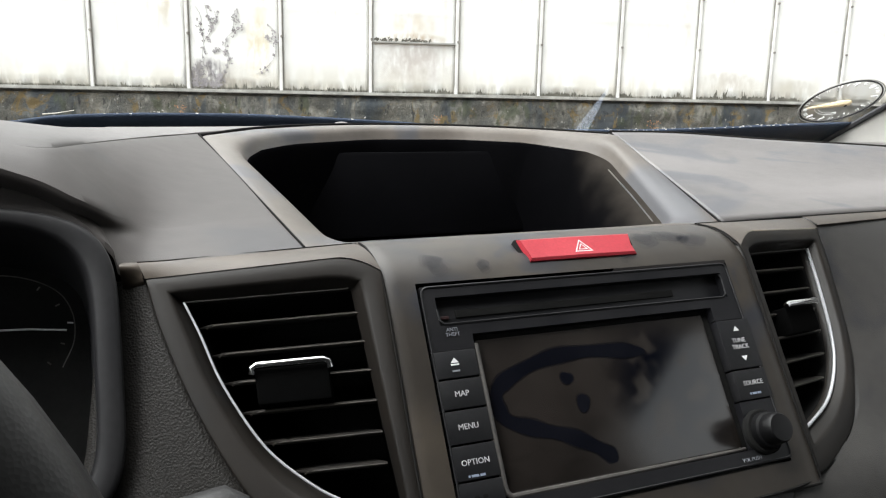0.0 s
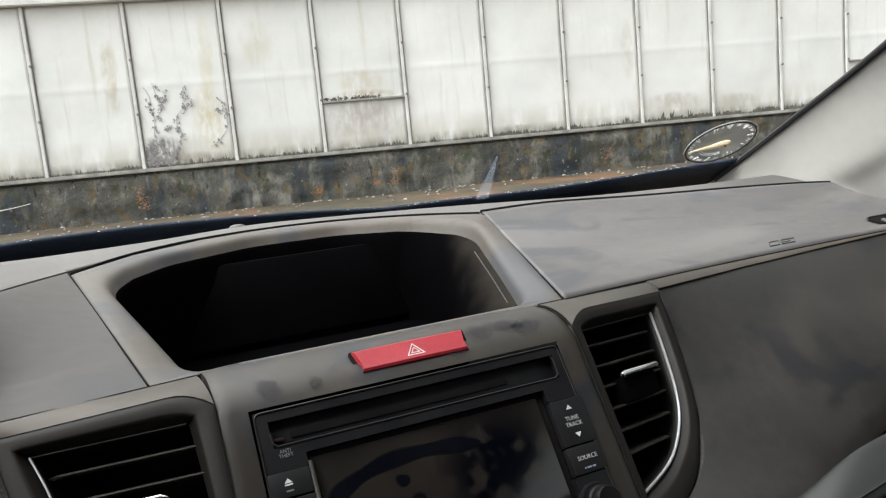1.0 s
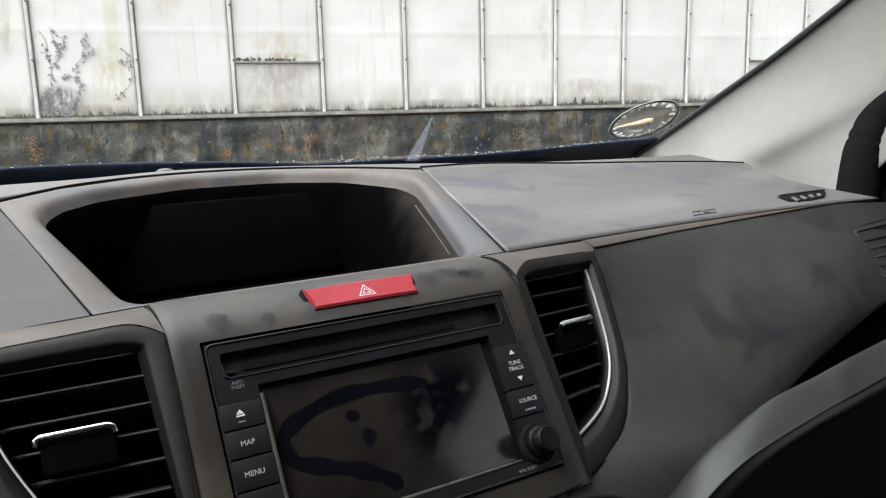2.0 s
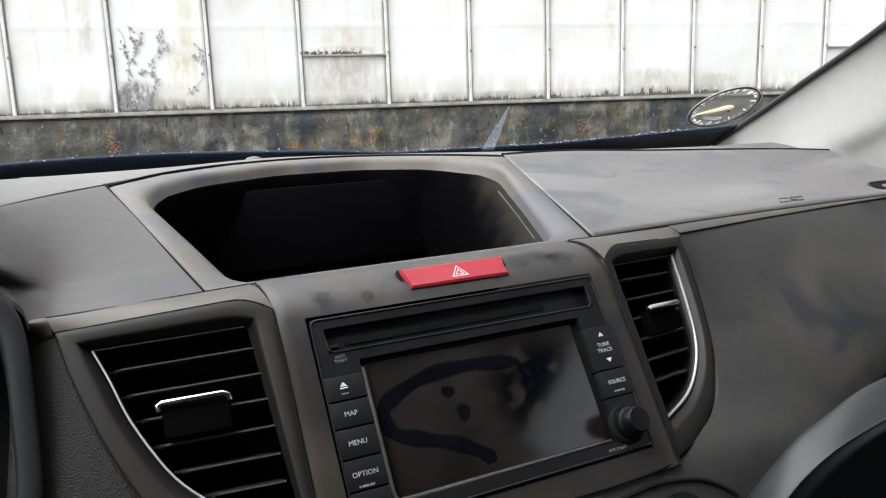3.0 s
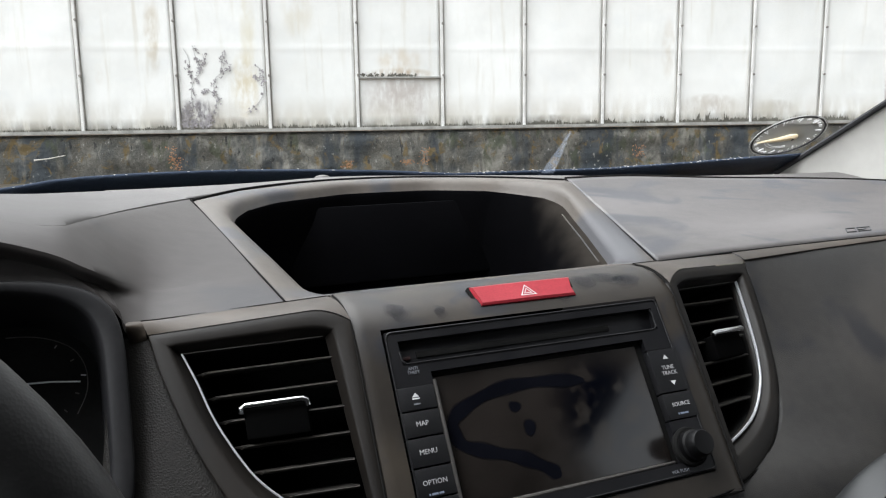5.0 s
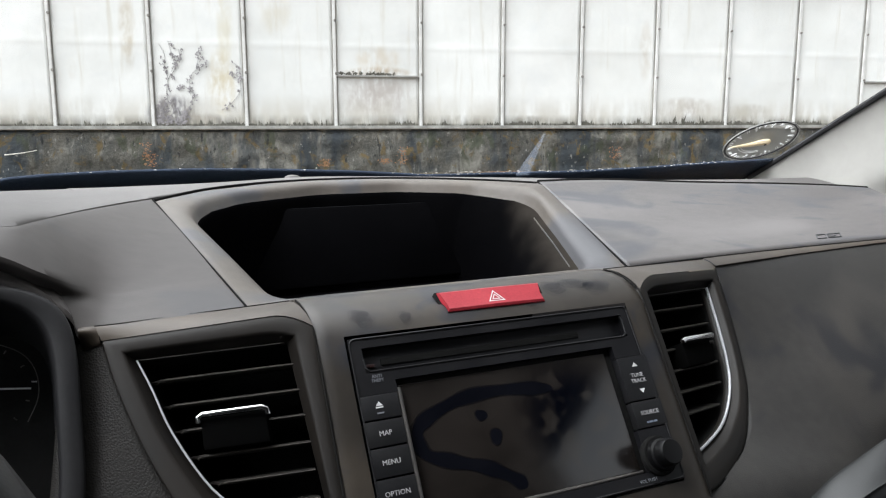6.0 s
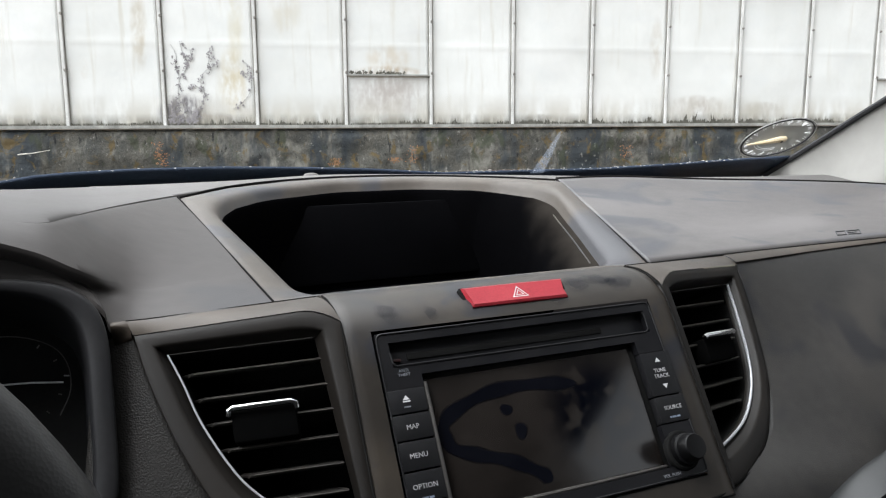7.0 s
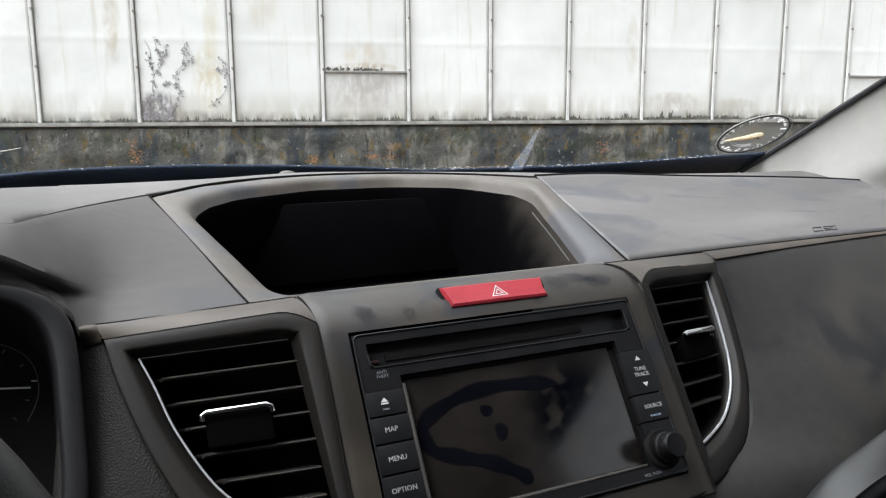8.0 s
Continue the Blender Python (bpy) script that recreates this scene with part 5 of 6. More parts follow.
    bar = [pl.at(u0 + 0.0003, v0 + 0.0036, -0.0005), pl.at(u0 + 0.0008, v0 + 0.0010, 0.0006), pl.at(u0 + 0.003, v0, 0.0010), pl.at(u1 - 0.003, v0, 0.0010), pl.at(u1 - 0.0008, v0 + 0.0010, 0.0006), pl.at(u1 - 0.0003, v0 + 0.0036, -0.0005)]
    if side > 0:
        bar = [pl.at(u0 - 0.0002, v0 + 0.0008, 0.0004), pl.at(u0 + 0.0016, v0, 0.0010), pl.at(u1 - 0.0016, v0, 0.0010), pl.at(u1 + 0.0002, v0 + 0.0004, 0.0004)]
    part("chrome_bar", tube(bar, 0.0016 if side < 0 else 0.0019, 10), CHROME, tab, "bright chrome bar")
    return vent


air_vent(-1)
air_vent(1)

# ---- hazard switch ----
HZ = Plane((0, 0.0163, 1.0312), (0, -0.0092, -0.0090))
hazard = thing("hazard_switch", "red hazard warning switch with a white triangle", "switch", HZ.at(0.003, 0.006, 0))
body = bmesh.new()
top, bot = (-0.0316, 0.0404), (-0.0296, 0.0382)
lv = [(-0.0060, top, -0.004), (-0.0060, top, 0.0022), (-0.0048, (top[0] + 0.0012, top[1] - 0.0012), 0.0036), (0.0030, (bot[0] + 0.0008, bot[1] - 0.0010), 0.0046), (0.0080, (bot[0] + 0.001, bot[1] - 0.001), 0.0056), (0.0094, bot, 0.0046), (0.0100, bot, -0.004)]
vsb = [[body.verts.new(HZ.at(u0 + (u1 - u0) * i / 10, v, n - 0.0004 * abs(i - 5) / 5)) for i in range(11)] for v, (u0, u1), n in lv]
for a, b in zip(vsb, vsb[1:]):
    for i in range(10):
        body.faces.new((a[i], a[i + 1], b[i + 1], b[i]))
body.faces.new([r[0] for r in vsb])
body.faces.new([r[-1] for r in vsb][::-1])
key = part("key", body, RED, hazard, "faded red key")
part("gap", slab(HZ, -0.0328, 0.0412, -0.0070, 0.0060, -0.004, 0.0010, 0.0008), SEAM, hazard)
def tri(bm, cu, cv, r, w, n):
    at = lambda rad, k: HZ.at(cu + rad * math.sin(2.0944 * k), cv - 0.85 * rad * math.cos(2.0944 * k), n - 0.000128 * 1000 * 0.85 * rad * math.cos(2.0944 * k))
    a, b = [at(r, k) for k in range(3)], [at(r - w, k) for k in range(3)]
    A, B = [bm.verts.new(p) for p in a], [bm.verts.new(p) for p in b]
    for k in range(3):
        bm.faces.new((A[k], A[(k + 1) % 3], B[(k + 1) % 3], B[k]))
    return bm
bm = tri(bmesh.new(), 0.0047, 0.0032, 0.0066, 0.0012, 0.0050)
tri(bm, 0.0047, 0.0032, 0.0034, 0.0010, 0.0050)
part("triangle", bm, WHITE, key, "white warning triangle", smooth=0)

# ---- head unit ----
unit = thing("head_unit", "dusty black car radio with a blank touch display", "car radio", STACK.at(0, 0.115, 0))
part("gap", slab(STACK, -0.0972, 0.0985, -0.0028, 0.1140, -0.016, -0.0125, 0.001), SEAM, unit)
F = 0.0006
# face built round the slot bay and the display
fb = bmesh.new()
for u0, u1, v0, v1 in ((-0.0948, 0.0950, 0.0002, 0.0060), (-0.0948, -0.0880, 0.0060, 0.0205), (0.0895, 0.0950, 0.0060, 0.0205), (-0.0948, 0.0953, 0.0205, 0.0258), (-0.0950, -0.0722, 0.0258, 0.0328), (0.0750, 0.0956, 0.0258, 0.0337), (-0.0952, 0.0972, 0.1042, 0.1118), (0.0738, 0.0972, 0.0795, 0.1042)):
    slab(STACK, u0, u1, v0, v1, -0.006, F, bm=fb)
part("face", fb, UNIT, unit, "black plastic face")
# added bead in a lighter tone gives the face its edge highlight
rim_line = [STACK.at(u, v, F + 0.0001) for u, v in rounded([(-0.0946, 0.0006), (0.0948, 0.0006), (0.0970, 0.1114), (-0.0950, 0.1114)], 0.004, 5)]
part("face_edge", tube(rim_line, 0.0006, 6, closed=True), BUTTON, unit, "rounded bead added as an edge highlight")
part("slot_bay", slab(STACK, -0.0880, 0.0895, 0.0060, 0.0205, -0.0124, -0.0045, 0.0005), UNIT, unit)
part("disc_slot", slab(STACK, -0.0770, 0.0560, 0.0120, 0.0160, -0.006, -0.0035, 0.0006), BLACK, unit)
part("slot_lip", tube([STACK.at(-0.0880, 0.012, F), STACK.at(-0.0878, 0.0175, F), STACK.at(-0.0855, 0.0198, F), STACK.at(0.086, 0.0203, F), STACK.at(0.0888, 0.0185, F), STACK.at(0.0892, 0.009, F), STACK.at(0.0878, 0.0068, F)], 0.0006, 6), BUTTON, unit)
part("display_bezel", slab(STACK, -0.0722, 0.0750, 0.0258, 0.1042, -0.0124, -0.0040, 0.001), BLACK, unit)
part("display", slab(STACK, -0.0705, 0.0700, 0.0285, 0.1022, -0.0045, -0.0030, 0.0005), SCREEN, unit, "dusty unlit touch display with wiped streaks")
lip_path = [STACK.at(-0.0712, 0.0305, -0.0006), STACK.at(-0.0716, 0.0650, -0.0006), STACK.at(-0.0718, 0.0975, -0.0006), STACK.at(-0.0712, 0.1012, -0.0008), STACK.at(-0.0685, 0.1034, -0.0010), STACK.at(0.0, 0.1032, -0.0012), STACK.at(0.0700, 0.1030, -0.0014)]
part("bezel_strip", tube(lip_path, [0.0014, 0.0016, 0.0016, 0.0016, 0.0015, 0.0012, 0.0009], 8), LIGHTEDGE, unit, "worn grey bezel edge")
BTN = [(0.0330, 0.0462, None), (0.0470, 0.0607, "MAP"), (0.0615, 0.0767, "MENU"), (0.0775, 0.0930, "OPTION"), (0.0938, 0.1036, None)]
for i, (v0, v1, word) in enumerate(BTN):
    b = part("button", slab(STACK, -0.0948, -0.0728, v0, v1, -0.005, F + 0.0006, 0.0007), BUTTON, unit)
    if word:
        text("lettering", word, STACK, -0.0842, v0 + (0.0070 if word == "MAP" else 0.0078), F + 0.0008, 0.0038, PRINT, b)
for v0, v1 in ((0.0340, 0.0618), (0.0626, 0.0788)):
    b = part("button", slab(STACK, 0.0752, 0.0980, v0, v1, -0.005, F + 0.0006, 0.0007), BUTTON, unit)
    if v0 < 0.05:
        text("lettering", "TUNE", STACK, 0.0864, 0.0462, F + 0.0008, 0.0036, PRINT, b)
        text("lettering", "TRACK", STACK, 0.0864, 0.0498, F + 0.0008, 0.0036, PRINT, b)
        for cv, d in ((0.0395, -1), (0.0562, 1)):
            t3 = bmesh.new()
            t3.faces.new([t3.verts.new(STACK.at(0.0868 + x, cv + d * y, F + 0.0009)) for x, y in ((-0.0021, -0.0012), (0.0021, -0.0012), (0, 0.0016))])
            part("arrow", t3, WHITE, b, smooth=0)
    else:
        text("lettering", "SOURCE", STACK, 0.0868, 0.0700, F + 0.0008, 0.0036, PRINT, b)
text("lettering", "ANTI", STACK, -0.0825, 0.0228, F + 0.0003, 0.0026, DIMPRINT, unit)
text("lettering", "THEFT", STACK, -0.0825, 0.0252, F + 0.0003, 0.0026, DIMPRINT, unit)
text("lettering", "VOL PUSH", STACK, 0.0705, 0.1088, F + 0.0003, 0.0028, DIMPRINT, unit)
t3 = bmesh.new()
t3.faces.new([t3.verts.new(STACK.at(-0.0847 + x, 0.0385 + y, F + 0.0008)) for x, y in ((-0.0021, 0.0006), (0.0021, 0.0006), (0, -0.0018))])
slab(STACK, -0.0868, -0.0826, 0.0396, 0.0403, F, F + 0.0009, bm=t3)
part("eject_mark", t3, WHITE, unit, smooth=0)
part("small_print", slab(STACK, -0.0866, -0.0828, 0.0426, 0.0434, F, F + 0.0009), DIMPRINT, unit)
knob_base = part("knob_base", cone_knob(STACK, 0.0826, 0.0962, [(0, 0.0122), (0.0024, 0.0120), (0.0034, 0.0110), (0.0035, 0.0092)]), BLACK, unit, "black collar of the volume knob")
bm = bmesh.new()
rows = []
for n, r in ((0.0030, 0.0096), (0.0070, 0.0092), (0.0078, 0.0080), (0.0140, 0.0077), (0.0154, 0.0070), (0.0156, 0.0052)):
    rows.append([STACK.at(0.0826 + (r + (0.00025 * (k % 2) if n < 0.0145 else 0)) * math.cos(6.28319 * k / 60), 0.0962 + (r + (0.00025 * (k % 2) if n < 0.0145 else 0)) * math.sin(6.28319 * k / 60), n) for k in range(60)])
bm = skin(rows, closed=True)
bm.verts.ensure_lookup_table()
bm.faces.new([bm.verts[300 + k] for k in range(60)])
knob = part("knob", bm, mat("knob_plastic", (0.0026, 0.0026, 0.0029), (0.0038, 0.0038, 0.0040), 0.42, spec=0.25), unit, "black ridged volume knob")

# ---- instrument cluster and steering wheel ----
cluster = thing("instrument_cluster", "dark unlit gauge cluster under a curved hood", "gauge cluster", (-0.36, 0.06, 0.88))
def oval(a, b, n, k=5.0, seg=120):
    out = []
    for i in range(seg):
        t = 6.28319 * i / seg
        ct, st = math.cos(t), math.sin(t)
        out.append(CL.at(a * math.copysign(abs(ct) ** (2 / k), ct), b * math.copysign(abs(st) ** (2 / k), st), n))
    return out
part("bezel", skin([oval(0.1352, 0.0762, -0.04), oval(0.1353, 0.0763, 0.0004), oval(0.1347, 0.0757, 0.0020), oval(0.1330, 0.0742, 0.0026), oval(0.1258, 0.0712, 0.0020), oval(0.1245, 0.0700, 0.0008), oval(0.1238, 0.0692, -0.0020), oval(0.1200, 0.0650, -0.055)], closed=True), mat("dark_bezel", (0.0110, 0.0112, 0.0125), (0.0160, 0.0156, 0.0162), 0.5, scale=14, spec=0.25), cluster, "dark grey bezel ring", smooth=60)
fc = skin([oval(0.1200, 0.065, -0.055), oval(0.02, 0.01, -0.056)], closed=True)
part("gauge_face", fc, BLACK, cluster)
for cx in (-0.07, 0.07):
    part("dial_ring", tube([CL.at(cx + 0.045 * math.cos(6.28 * i / 40), 0.045 * math.sin(6.28 * i / 40), -0.058) for i in range(40)], 0.0006, 5, closed=True), LIGHTEDGE, cluster)
part("needle", tube([(-0.300, 0.07, 0.9975), (-0.271, 0.07, 0.996), (-0.255, 0.07, 0.994)], 0.0005, 5), PRINT, cluster)
part("tick", tube([(-0.2545, 0.07, 0.9978), (-0.2518, 0.07, 0.9974)], 0.0004, 5), PRINT, cluster)
part("dial_arc", tube(curve([(-0.290, 0.07, 1.024), (-0.277, 0.07, 1.023), (-0.265, 0.07, 1.019), (-0.256, 0.07, 1.012), (-0.2515, 0.07, 1.001), (-0.252, 0.07, 0.988), (-0.258, 0.07, 0.975)], 24), 0.0003, 5), LIGHTEDGE, cluster)
for a in (0.9, 0.45, -0.35, -0.8):
    part("tick", tube([(-0.283 + 0.0285 * math.cos(a), 0.07, 0.996 + 0.0265 * math.sin(a)), (-0.283 + 0.0265 * math.cos(a), 0.07, 0.996 + 0.0245 * math.sin(a))], 0.0004, 5), LIGHTEDGE, cluster)
# hood underside
under = [[(p.x, p.y + 0.034, p.z - 0.0135) for p in d1[18:]], [(p.x, 0.11, min(p.z - 0.014, 1.06)) for p in d1[18:]], [(p.x, 0.15, 1.03) for p in d1[18:]], [(p.x, 0.16, 0.80) for p in d1[18:]]]
part("hood_underside", skin(under), BLACK, cluster, thick=0.003)
wheel = thing("steering_wheel", "black leather steering wheel rim", "steering wheel", (-0.40, -0.18, 0.76))
WH = Plane((-0.404, -0.222, 0.961), (0, -0.35, -0.937))
part("rim", tube([WH.at(0.175 * math.cos(6.28319 * i / 90), 0.175 * math.sin(6.28319 * i / 90)) for i in range(90)], 0.0155, 14, closed=True), LEATHER, wheel)
part("hub", cone_knob(WH, 0, 0.01, [(-0.05, 0.07), (-0.01, 0.068), (0.006, 0.06), (0.01, 0.03)]), RUBBER, wheel)
for a in (0.15, 1.57, 3.0):
    part("spoke", tube([WH.at(0.05 * math.cos(a), 0.05 * math.sin(a) + 0.01, -0.01), WH.at(0.168 * math.cos(a), 0.168 * math.sin(a), 0)], 0.016, 8, flat=0.5), RUBBER, wheel)
stalk = thing("wiper_stalk", "grey-tipped wiper stalk behind the wheel", "stalk", (-0.3, -0.12, 0.97))
part("arm", tube([(-0.36, -0.115, 0.955), (-0.26, -0.118, 0.973), (-0.222, -0.12, 0.980)], [0.005, 0.006, 0.007], 10), RUBBER, stalk)
part("tip", tube([(-0.222, -0.12, 0.980), (-0.214, -0.12, 0.9815), (-0.200, -0.12, 0.984), (-0.194, -0.12, 0.985)], [0.008, 0.0120, 0.0115, 0.006], 14), LEATHER, stalk)

# ---- parking disc stuck to the windscreen ----
GZ = lambda x, z: Vector((x, glass_y(x, z) - 0.003, z))
pdisc = thing("parking_disc", "clear round parking disc with a black rim and gilded pointer", "parking disc", GZ(0.621, 1.095))
def on_glass(r, a, lift=0.0):
    x = 0.6255 + r * math.cos(a)
    z = 1.117 + r * math.sin(a) * 0.58 - 0.13 * r * math.cos(a)
    p = GZ(x, z)
    return p + Vector((0, -0.5, -0.866)) * lift

RAD = 0.0435
film = part("film", skin([[on_glass(r, 6.28319 * i / 48) for i in range(48)] for r in (0.001, 0.02, RAD)], closed=True), veil("clear_disc_film", (0.72, 0.73, 0.7), 0.42), pdisc, "clear plastic film")
film.visible_shadow = False
if film.data.polygons[0].normal.y > 0:
    film.data.flip_normals()
part("rim", tube([on_glass(RAD, 6.28319 * i / 60, 0.001) for i in range(60)], 0.0011, 6, closed=True), RUBBER, pdisc, "black rim")
part("rim_edge", tube([on_glass(RAD + 0.0024, 6.28319 * i / 60, 0.001) for i in range(60)], 0.0008, 6, closed=True), DISC, pdisc, "pale outer rim")
for h in range(40):
    a = 6.28319 * (h + 0.3 * math.sin(h * 2.7)) / 40
    long_ = 0.0070 if h % 4 == 0 else 0.0035
    part("tick_mark", tube([on_glass(RAD - 0.0035, a, 0.001), on_glass(RAD - 0.0035 - long_, a + 0.04, 0.001)], 0.0010 if h % 4 == 0 else 0.0006, 5), WHITE, pdisc)
for r in (0.024, 0.0275):
    part("dial_line", tube([on_glass(r, 3.9 + 1.5 * i / 12, 0.001) for i in range(13)], 0.0004, 5), WHITE, pdisc)
pointer = part("pointer", tube([on_glass(0.012, 0.5, 0.002), on_glass(0.009, 0.5, 0.003), on_glass(0.003, 0.6, 0.003), on_glass(0.013, 3.75, 0.003), on_glass(0.038, 3.72, 0.002)], [0.0020, 0.0038, 0.0042, 0.0030, 0.0009], 8), GOLD, pdisc, "gilded pointer")
part("pivot", tube([on_glass(0.004, 0.5, 0.0055), on_glass(0.004, 0.5, 0.0075)], 0.0019, 8), RUBBER, pointer, "dark pivot")

# ---- details of the head unit ----
def flat_shape(pl, pts, n):
    bm = bmesh.new()
    bm.faces.new([bm.verts.new(pl.at(u, v, n)) for u, v in pts])
    return bm


FILM_DEEP = veil("wiped_film_deep", (0.0030, 0.0034, 0.0060), 0.30, 0.25)
DISPLAY = bpy.data.objects["display.001"]
path_ = curve([(0.026, 0.0445, 0), (-0.0076, 0.0408, 0), (-0.0343, 0.0420, 0), (-0.0579, 0.0497, 0), (-0.0655, 0.0580, 0), (-0.0620, 0.0688, 0), (-0.0473, 0.0752, 0), (-0.0295, 0.0815, 0), (-0.0155, 0.0895, 0), (-0.0071, 0.0962, 0)], 60)
bm = bmesh.new()
side, side_pts = [], []
for i, p in enumerate(path_):
    t = (path_[min(59, i + 1)] - path_[max(0, i - 1)]).normalized()
    w = (0.0034 + 0.0005 * math.sin(i * 0.7)) * min(1.0, 0.35 + 0.25 * min(i, 59 - i))
    side_pts.append((Vector((p.x - t.y * w, p.y + t.x * w)), Vector((p.x + t.y * w, p.y - t.x * w))))
    side.append([bm.verts.new(STACK.at(p.x - t.y * w, p.y + t.x * w, -0.00285)), bm.verts.new(STACK.at(p.x + t.y * w, p.y - t.x * w, -0.00285))])
for a, b in zip(side, side[1:]):
    bm.faces.new((a[0], a[1], b[1], b[0]))
part("wiped_streak", bm, WIPED, DISPLAY, "dark wiped streak in the dust", smooth=0)
for grow, n_ in ((1.3, -0.00290), (1.15, -0.00288)):
    bm = bmesh.new()
    wide = []
    for i, (a, b) in enumerate(side_pts):
        c2 = (a + b) / 2
        wide.append([bm.verts.new(STACK.at(*(c2 + (a - c2) * grow), n_)), bm.verts.new(STACK.at(*(c2 + (b - c2) * grow), n_))])
    for a, b in zip(wide, wide[1:]):
        bm.faces.new((a[0], a[1], b[1], b[0]))
    part("streak_border", bm, FILM_DEEP, DISPLAY, smooth=0)
rng = random.Random(21)
for i, (u, v, r) in enumerate(((-0.0246, 0.0530, 0.0033), (-0.0185, 0.0662, 0.0040))):
    a0 = rng.random() * 6.28
    pts = []
    for k in range(28):
        t_ = 6.28319 * k / 28
        wave = r * (1 + 0.12 * math.sin(2 * t_ + a0) + 0.07 * math.sin(3 * t_ + 2 * a0))
        pts.append((u + wave * math.cos(t_), v + wave * math.sin(t_)))
    part("wipe_mark", flat_shape(STACK, pts, -0.00285), WIPED, DISPLAY, smooth=0)
    part("wipe_mark", flat_shape(STACK, [(u + 1.2 * (x - u), v + 1.2 * (y - v)) for x, y in pts], -0.00292), FILM_DEEP, DISPLAY, smooth=0)

part("theft_lamp", slab(STACK, -0.0860, -0.0810, 0.0146, 0.0166, -0.006, -0.0030, 0.0006), mat("dark_red_lens", (0.018, 0.006, 0.006), (0.024, 0.008, 0.008), 0.4), unit, "unlit dark red warning lamp")
for u in (-0.0868, -0.0826):
    part("mic_hole", slab(STACK, u - 0.0014, u + 0.0014, 0.0998, 0.1016, -0.002, 0.0013, 0.0005), BLACK, unit)
text("lettering", "MIC", STACK, -0.0845, 0.1032, 0.0014, 0.0024, DIMPRINT, unit)
BLUE = mat("pale_blue_print", (0.16, 0.2, 0.27), (0.2, 0.23, 0.3), 0.6)
for u0, u1, v in ((-0.0890, -0.0881, 0.0908), (-0.0874, -0.0838, 0.0908), (-0.0832, -0.0806, 0.0908), (0.0826, 0.0835, 0.0752), (0.0842, 0.0872, 0.0752), (0.0878, 0.0902, 0.0752)):
    part("small_print", slab(STACK, u0, u1, v, v + 0.0011, 0.0, 0.0014), BLUE, unit)

# ---- passenger side: airbag mark, defogger vent and side vent ----
def on_top(x, w):
    """A place on the passenger top pad: across, and 0 to 1 from its front edge to the ridge."""
    f = min(max((x - 0.138) / (0.655 - 0.138), 0), 1) * 5
    j = min(int(f), 4)
    a, b = Vector(E_R[j]).lerp(Vector(E_R[j + 1]), f - j), Vector(R_R[j]).lerp(Vector(R_R[j + 1]), f - j)
    return a.lerp(b, w)


MARK = mat("embossed_mark", (0.0524, 0.0547, 0.0619), (0.0714, 0.0738, 0.0809), 0.6)
for x0, x1 in ((0.397, 0.408), (0.4105, 0.426)):
    corners = [(x0, 0.06), (x1, 0.06), (x1 + 0.004, 0.105), (x0 + 0.004, 0.105)]
    part("airbag_mark", tube([on_top(x, w) + Vector((0, 0, 0.0019)) for x, w in corners], 0.0005, 5, closed=True), MARK, dash)
part("airbag_mark", tube([on_top(x, w) + Vector((0, 0, 0.0019)) for x, w in ((0.4125, 0.082), (0.4180, 0.075), (0.4235, 0.088))], 0.0005, 5), MARK, dash)
defog = thing("defogger_vent", "small black slotted vent let into the dashboard top", "air vent", (0.565, 0.0965, 1.038))
TOPV = Plane((0.556, 0.0900, 1.0386), (-0.12, -0.98, -0.18))
TOPV.n = Vector((0, -0.2, 0.98)).normalized()
o8 = [(-0.029, -0.010), (0.0, -0.011), (0.046, -0.011), (0.049, -0.006), (0.026, 0.008), (-0.008, 0.012), (-0.034, 0.008), (-0.036, 0.0)]
bm = bmesh.new()
bm.faces.new([bm.verts.new(TOPV.at(u, v, 0.0)) for u, v in o8])
part("opening", bm, BLACK, defog, smooth=0)
ringp = curve([TOPV.at(u, v, 0.0004) for u, v in o8], 48, closed=True)
part("rim", tube(ringp[-4:] + ringp[:16], 0.0009, 6), RUBBER, defog)
for k in range(4):
    u = -0.022 + 0.0150 * k
    part("fin", slab(TOPV, u, u + 0.0048, 0.0, 0.0110 - 0.0016 * k, -0.001, 0.0016, 0.0005, skew=-0.003), PAD_LIT, defog)

side = thing("air_vent", "black slatted side air vent at the dashboard end", "air vent", (0.60, 0.03, 0.955), "dashboard air vents")
SV = Plane((0.5623, 0.0366, 1.0036), (0.02, -0.727, -0.687), (1.0, 0.03, 0.0))
o9 = [(0.0, 0.0), (0.10, -0.004), (0.10, 0.053), (-0.008, 0.057), (-0.013, 0.053)]
bm = bmesh.new()
bm.faces.new([bm.verts.new(SV.at(u, v, 0.0026)) for u, v in o9])
part("duct", bm, BLACK, side, smooth=0)
part("frame", tube([SV.at(u, v, 0.0022) for u, v in ((0.10, -0.0055), (0.003, -0.0016), (-0.0012, 0.0), (-0.0145, 0.053), (-0.009, 0.0585), (0.10, 0.0545))], 0.0019, 8), PASS, side, "brown-grey frame")
# dark bead on the surface stands in for the shaded crease
part("crease", tube([SV.at(u, v, 0.0008) for u, v in ((-0.0125, -0.0020), (-0.009, -0.0048), (0.02, -0.0075), (0.10, -0.0110))], 0.0016, 8), SEAM, side)
for k in range(5):
    v = 0.0105 + 0.0100 * k
    part("slat", skin([[SV.at(-0.245 * v, v + d, n), SV.at(0.10, v + d - 0.002, n)] for d, n in ((0.0, 0.0022), (0.0, 0.0046), (0.0009, 0.0050), (0.0018, 0.0046), (0.0018, 0.0022))]), BLADE_EDGE if k else BLADE, side, smooth=0)

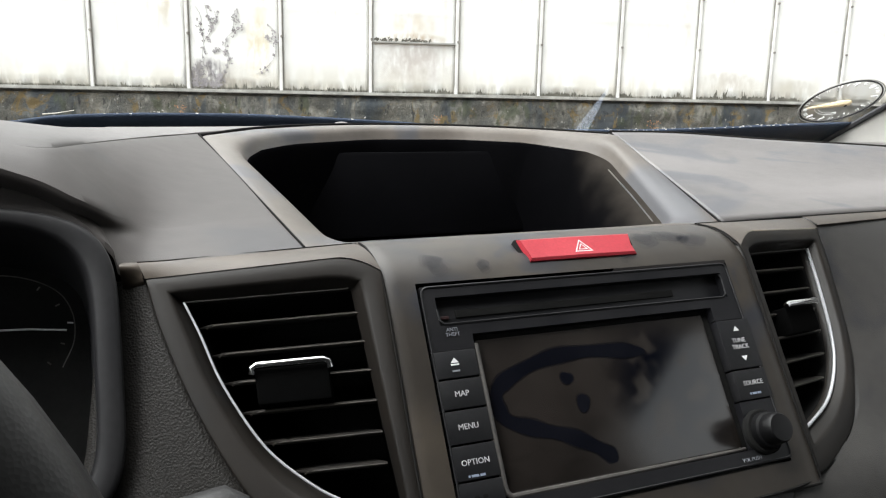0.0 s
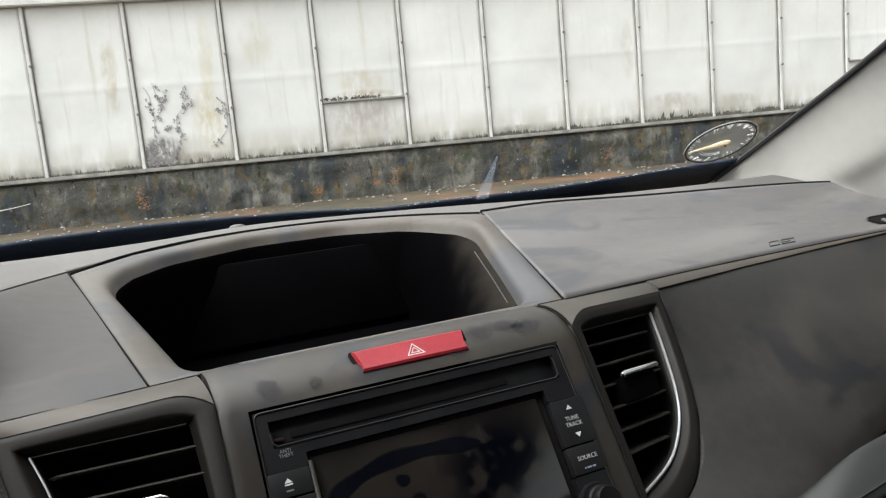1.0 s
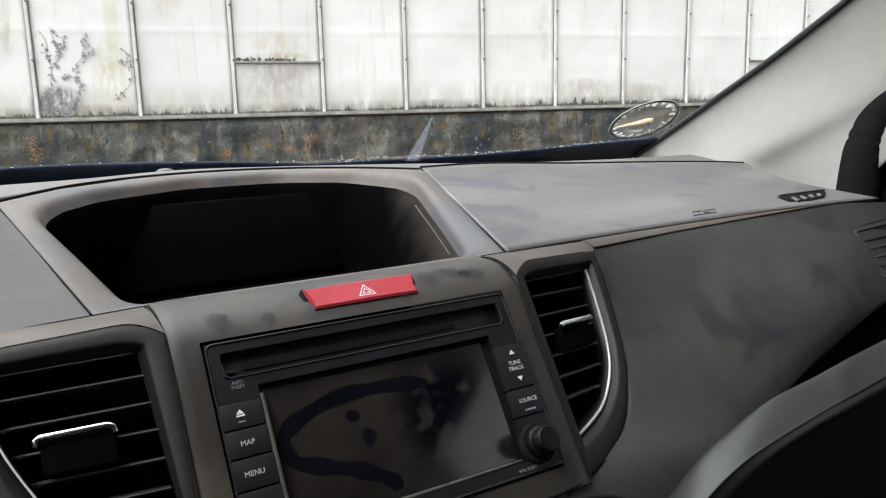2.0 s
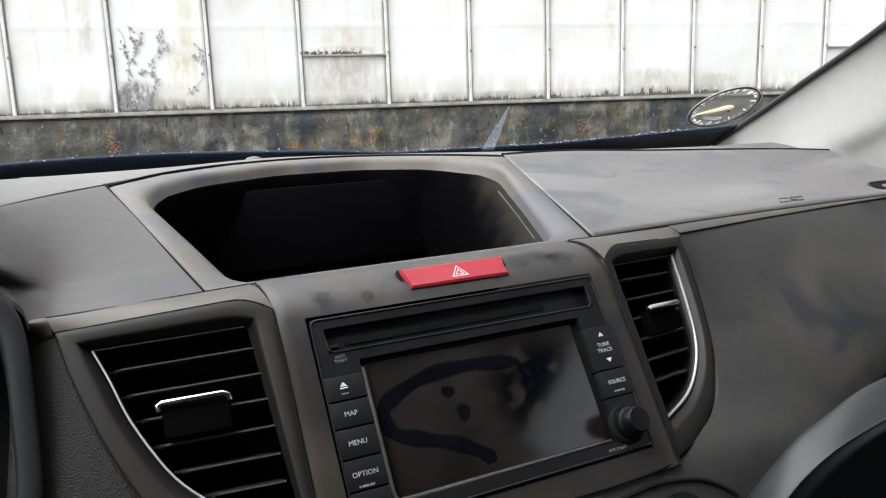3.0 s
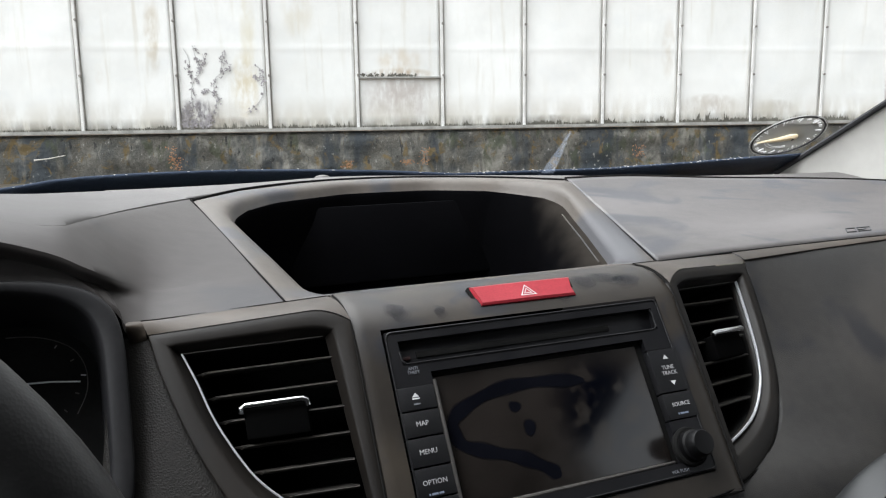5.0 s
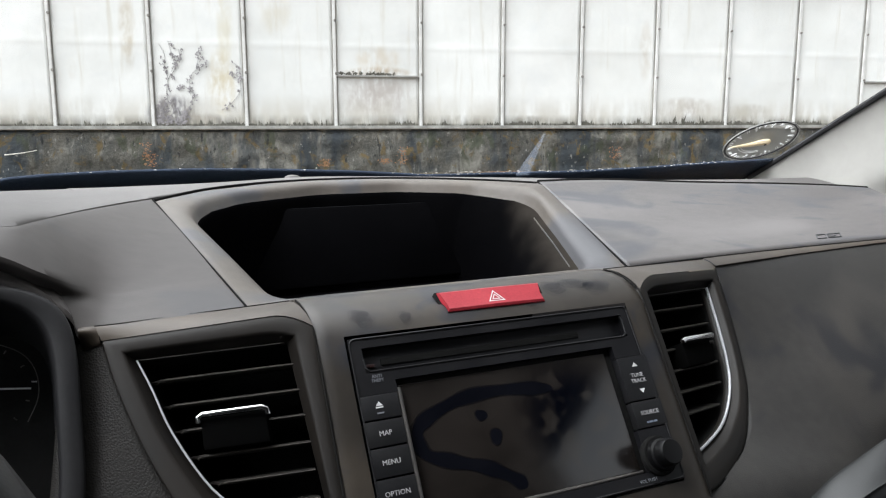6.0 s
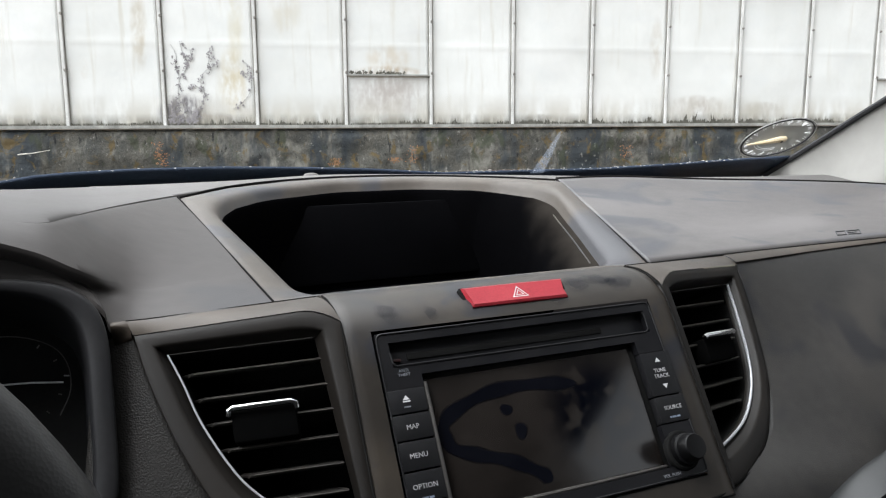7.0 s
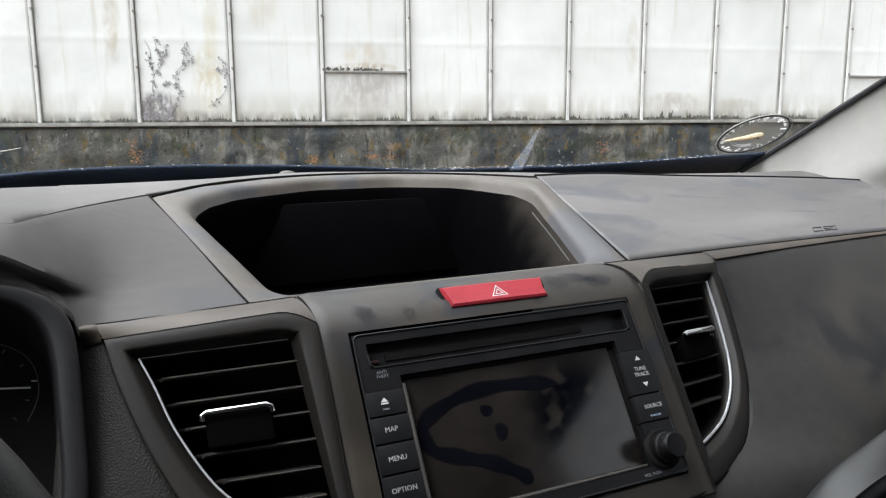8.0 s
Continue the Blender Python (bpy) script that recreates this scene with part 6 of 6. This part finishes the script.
# ---- lower console: seam and heater knob ----
heater = thing("heater_control", "dark heater knob with a chrome top sunk into the lower console", "heater control", STACK.at(0.102, 0.18, 0))
# flat black disc paints the shaded hollow round the knob
part("recess", cone_knob(STACK, 0.1015, 0.1625, [(-0.006, 0.0205), (-0.0008, 0.0203), (-0.0004, 0.0196), (-0.0005, 0.012)]), BLACK, heater, "flat black disc standing in for a shaded recess")
knob_body = part("knob", cone_knob(STACK, 0.1035, 0.1675, [(-0.002, 0.0160), (0.0070, 0.0155), (0.0092, 0.0140), (0.0094, 0.0115)]), UNIT, heater)
part("knob_top", cone_knob(STACK, 0.1085, 0.1690, [(0.0080, 0.0108), (0.0108, 0.0104), (0.0118, 0.0088), (0.0119, 0.004)]), CHROME, knob_body, "bright chrome top")
arch = curve([(0.0367, -0.0739, 0.9023), (0.0516, -0.0730, 0.9038), (0.0714, -0.0720, 0.9053), (0.0936, -0.0718, 0.9062), (0.1217, -0.0740, 0.9021), (0.139, -0.0789, 0.8944), (0.1464, -0.0825, 0.8886)], 40)
part("console_seam", tube([p + Vector((0, -0.0004, 0.0003)) for p in arch], 0.0014, 8), SEAM, dash)

# ---- windscreen: sensor bead and an old smear ----
bm = bmesh.new()
bmesh.ops.create_uvsphere(bm, u_segments=16, v_segments=8, radius=1.0, matrix=Matrix.Translation((-0.014, 0.437, 1.0815)) @ Matrix.Diagonal((0.009, 0.007, 0.0035, 1)))
tagged(part("light_sensor", bm, DUSTY), "small domed light sensor on the dashboard shelf", "sensor")
bm = bmesh.new()
ends = [(0.311, 1.128, 0.0012), (0.320, 1.108, 0.0040), (0.331, 1.082, 0.0085), (0.338, 1.066, 0.010)]
rows = [[GZ(x - w, z), GZ(x + w, z)] for x, z, w in ends]
ob = tagged(part("dried_smear", skin(rows), veil("dried_smear", (0.55, 0.64, 0.80), 0.075, back_lit=True)), "pale dried smear on the windscreen", "smear", kind="structure")
ob.visible_shadow = False
rng = random.Random(31)
bm = bmesh.new()
for _ in range(150):
    x = 0.62 - 0.5 * rng.random() ** 1.4 if rng.random() < 0.88 else rng.uniform(-0.35, 0.05)
    z = frit_top(x) + 0.0005 + 0.0035 * rng.random() ** 2
    r = rng.uniform(0.0004, 0.0015)
    c2 = GZ(x, z)
    bm.faces.new([bm.verts.new(c2 + r * rng.uniform(0.5, 1.2) * Vector((1.5 * math.cos(1.0472 * k), -0.6 * math.sin(1.0472 * k), 0.35 * math.sin(1.0472 * k)))) for k in range(6)])
tagged(part("dirt_specks", bm, veil("pale_dry_dirt", (0.50, 0.49, 0.46), 0.5, back_lit=True), smooth=0), "pale dry dirt specks along the windscreen's foot", "dirt", kind="stuff")
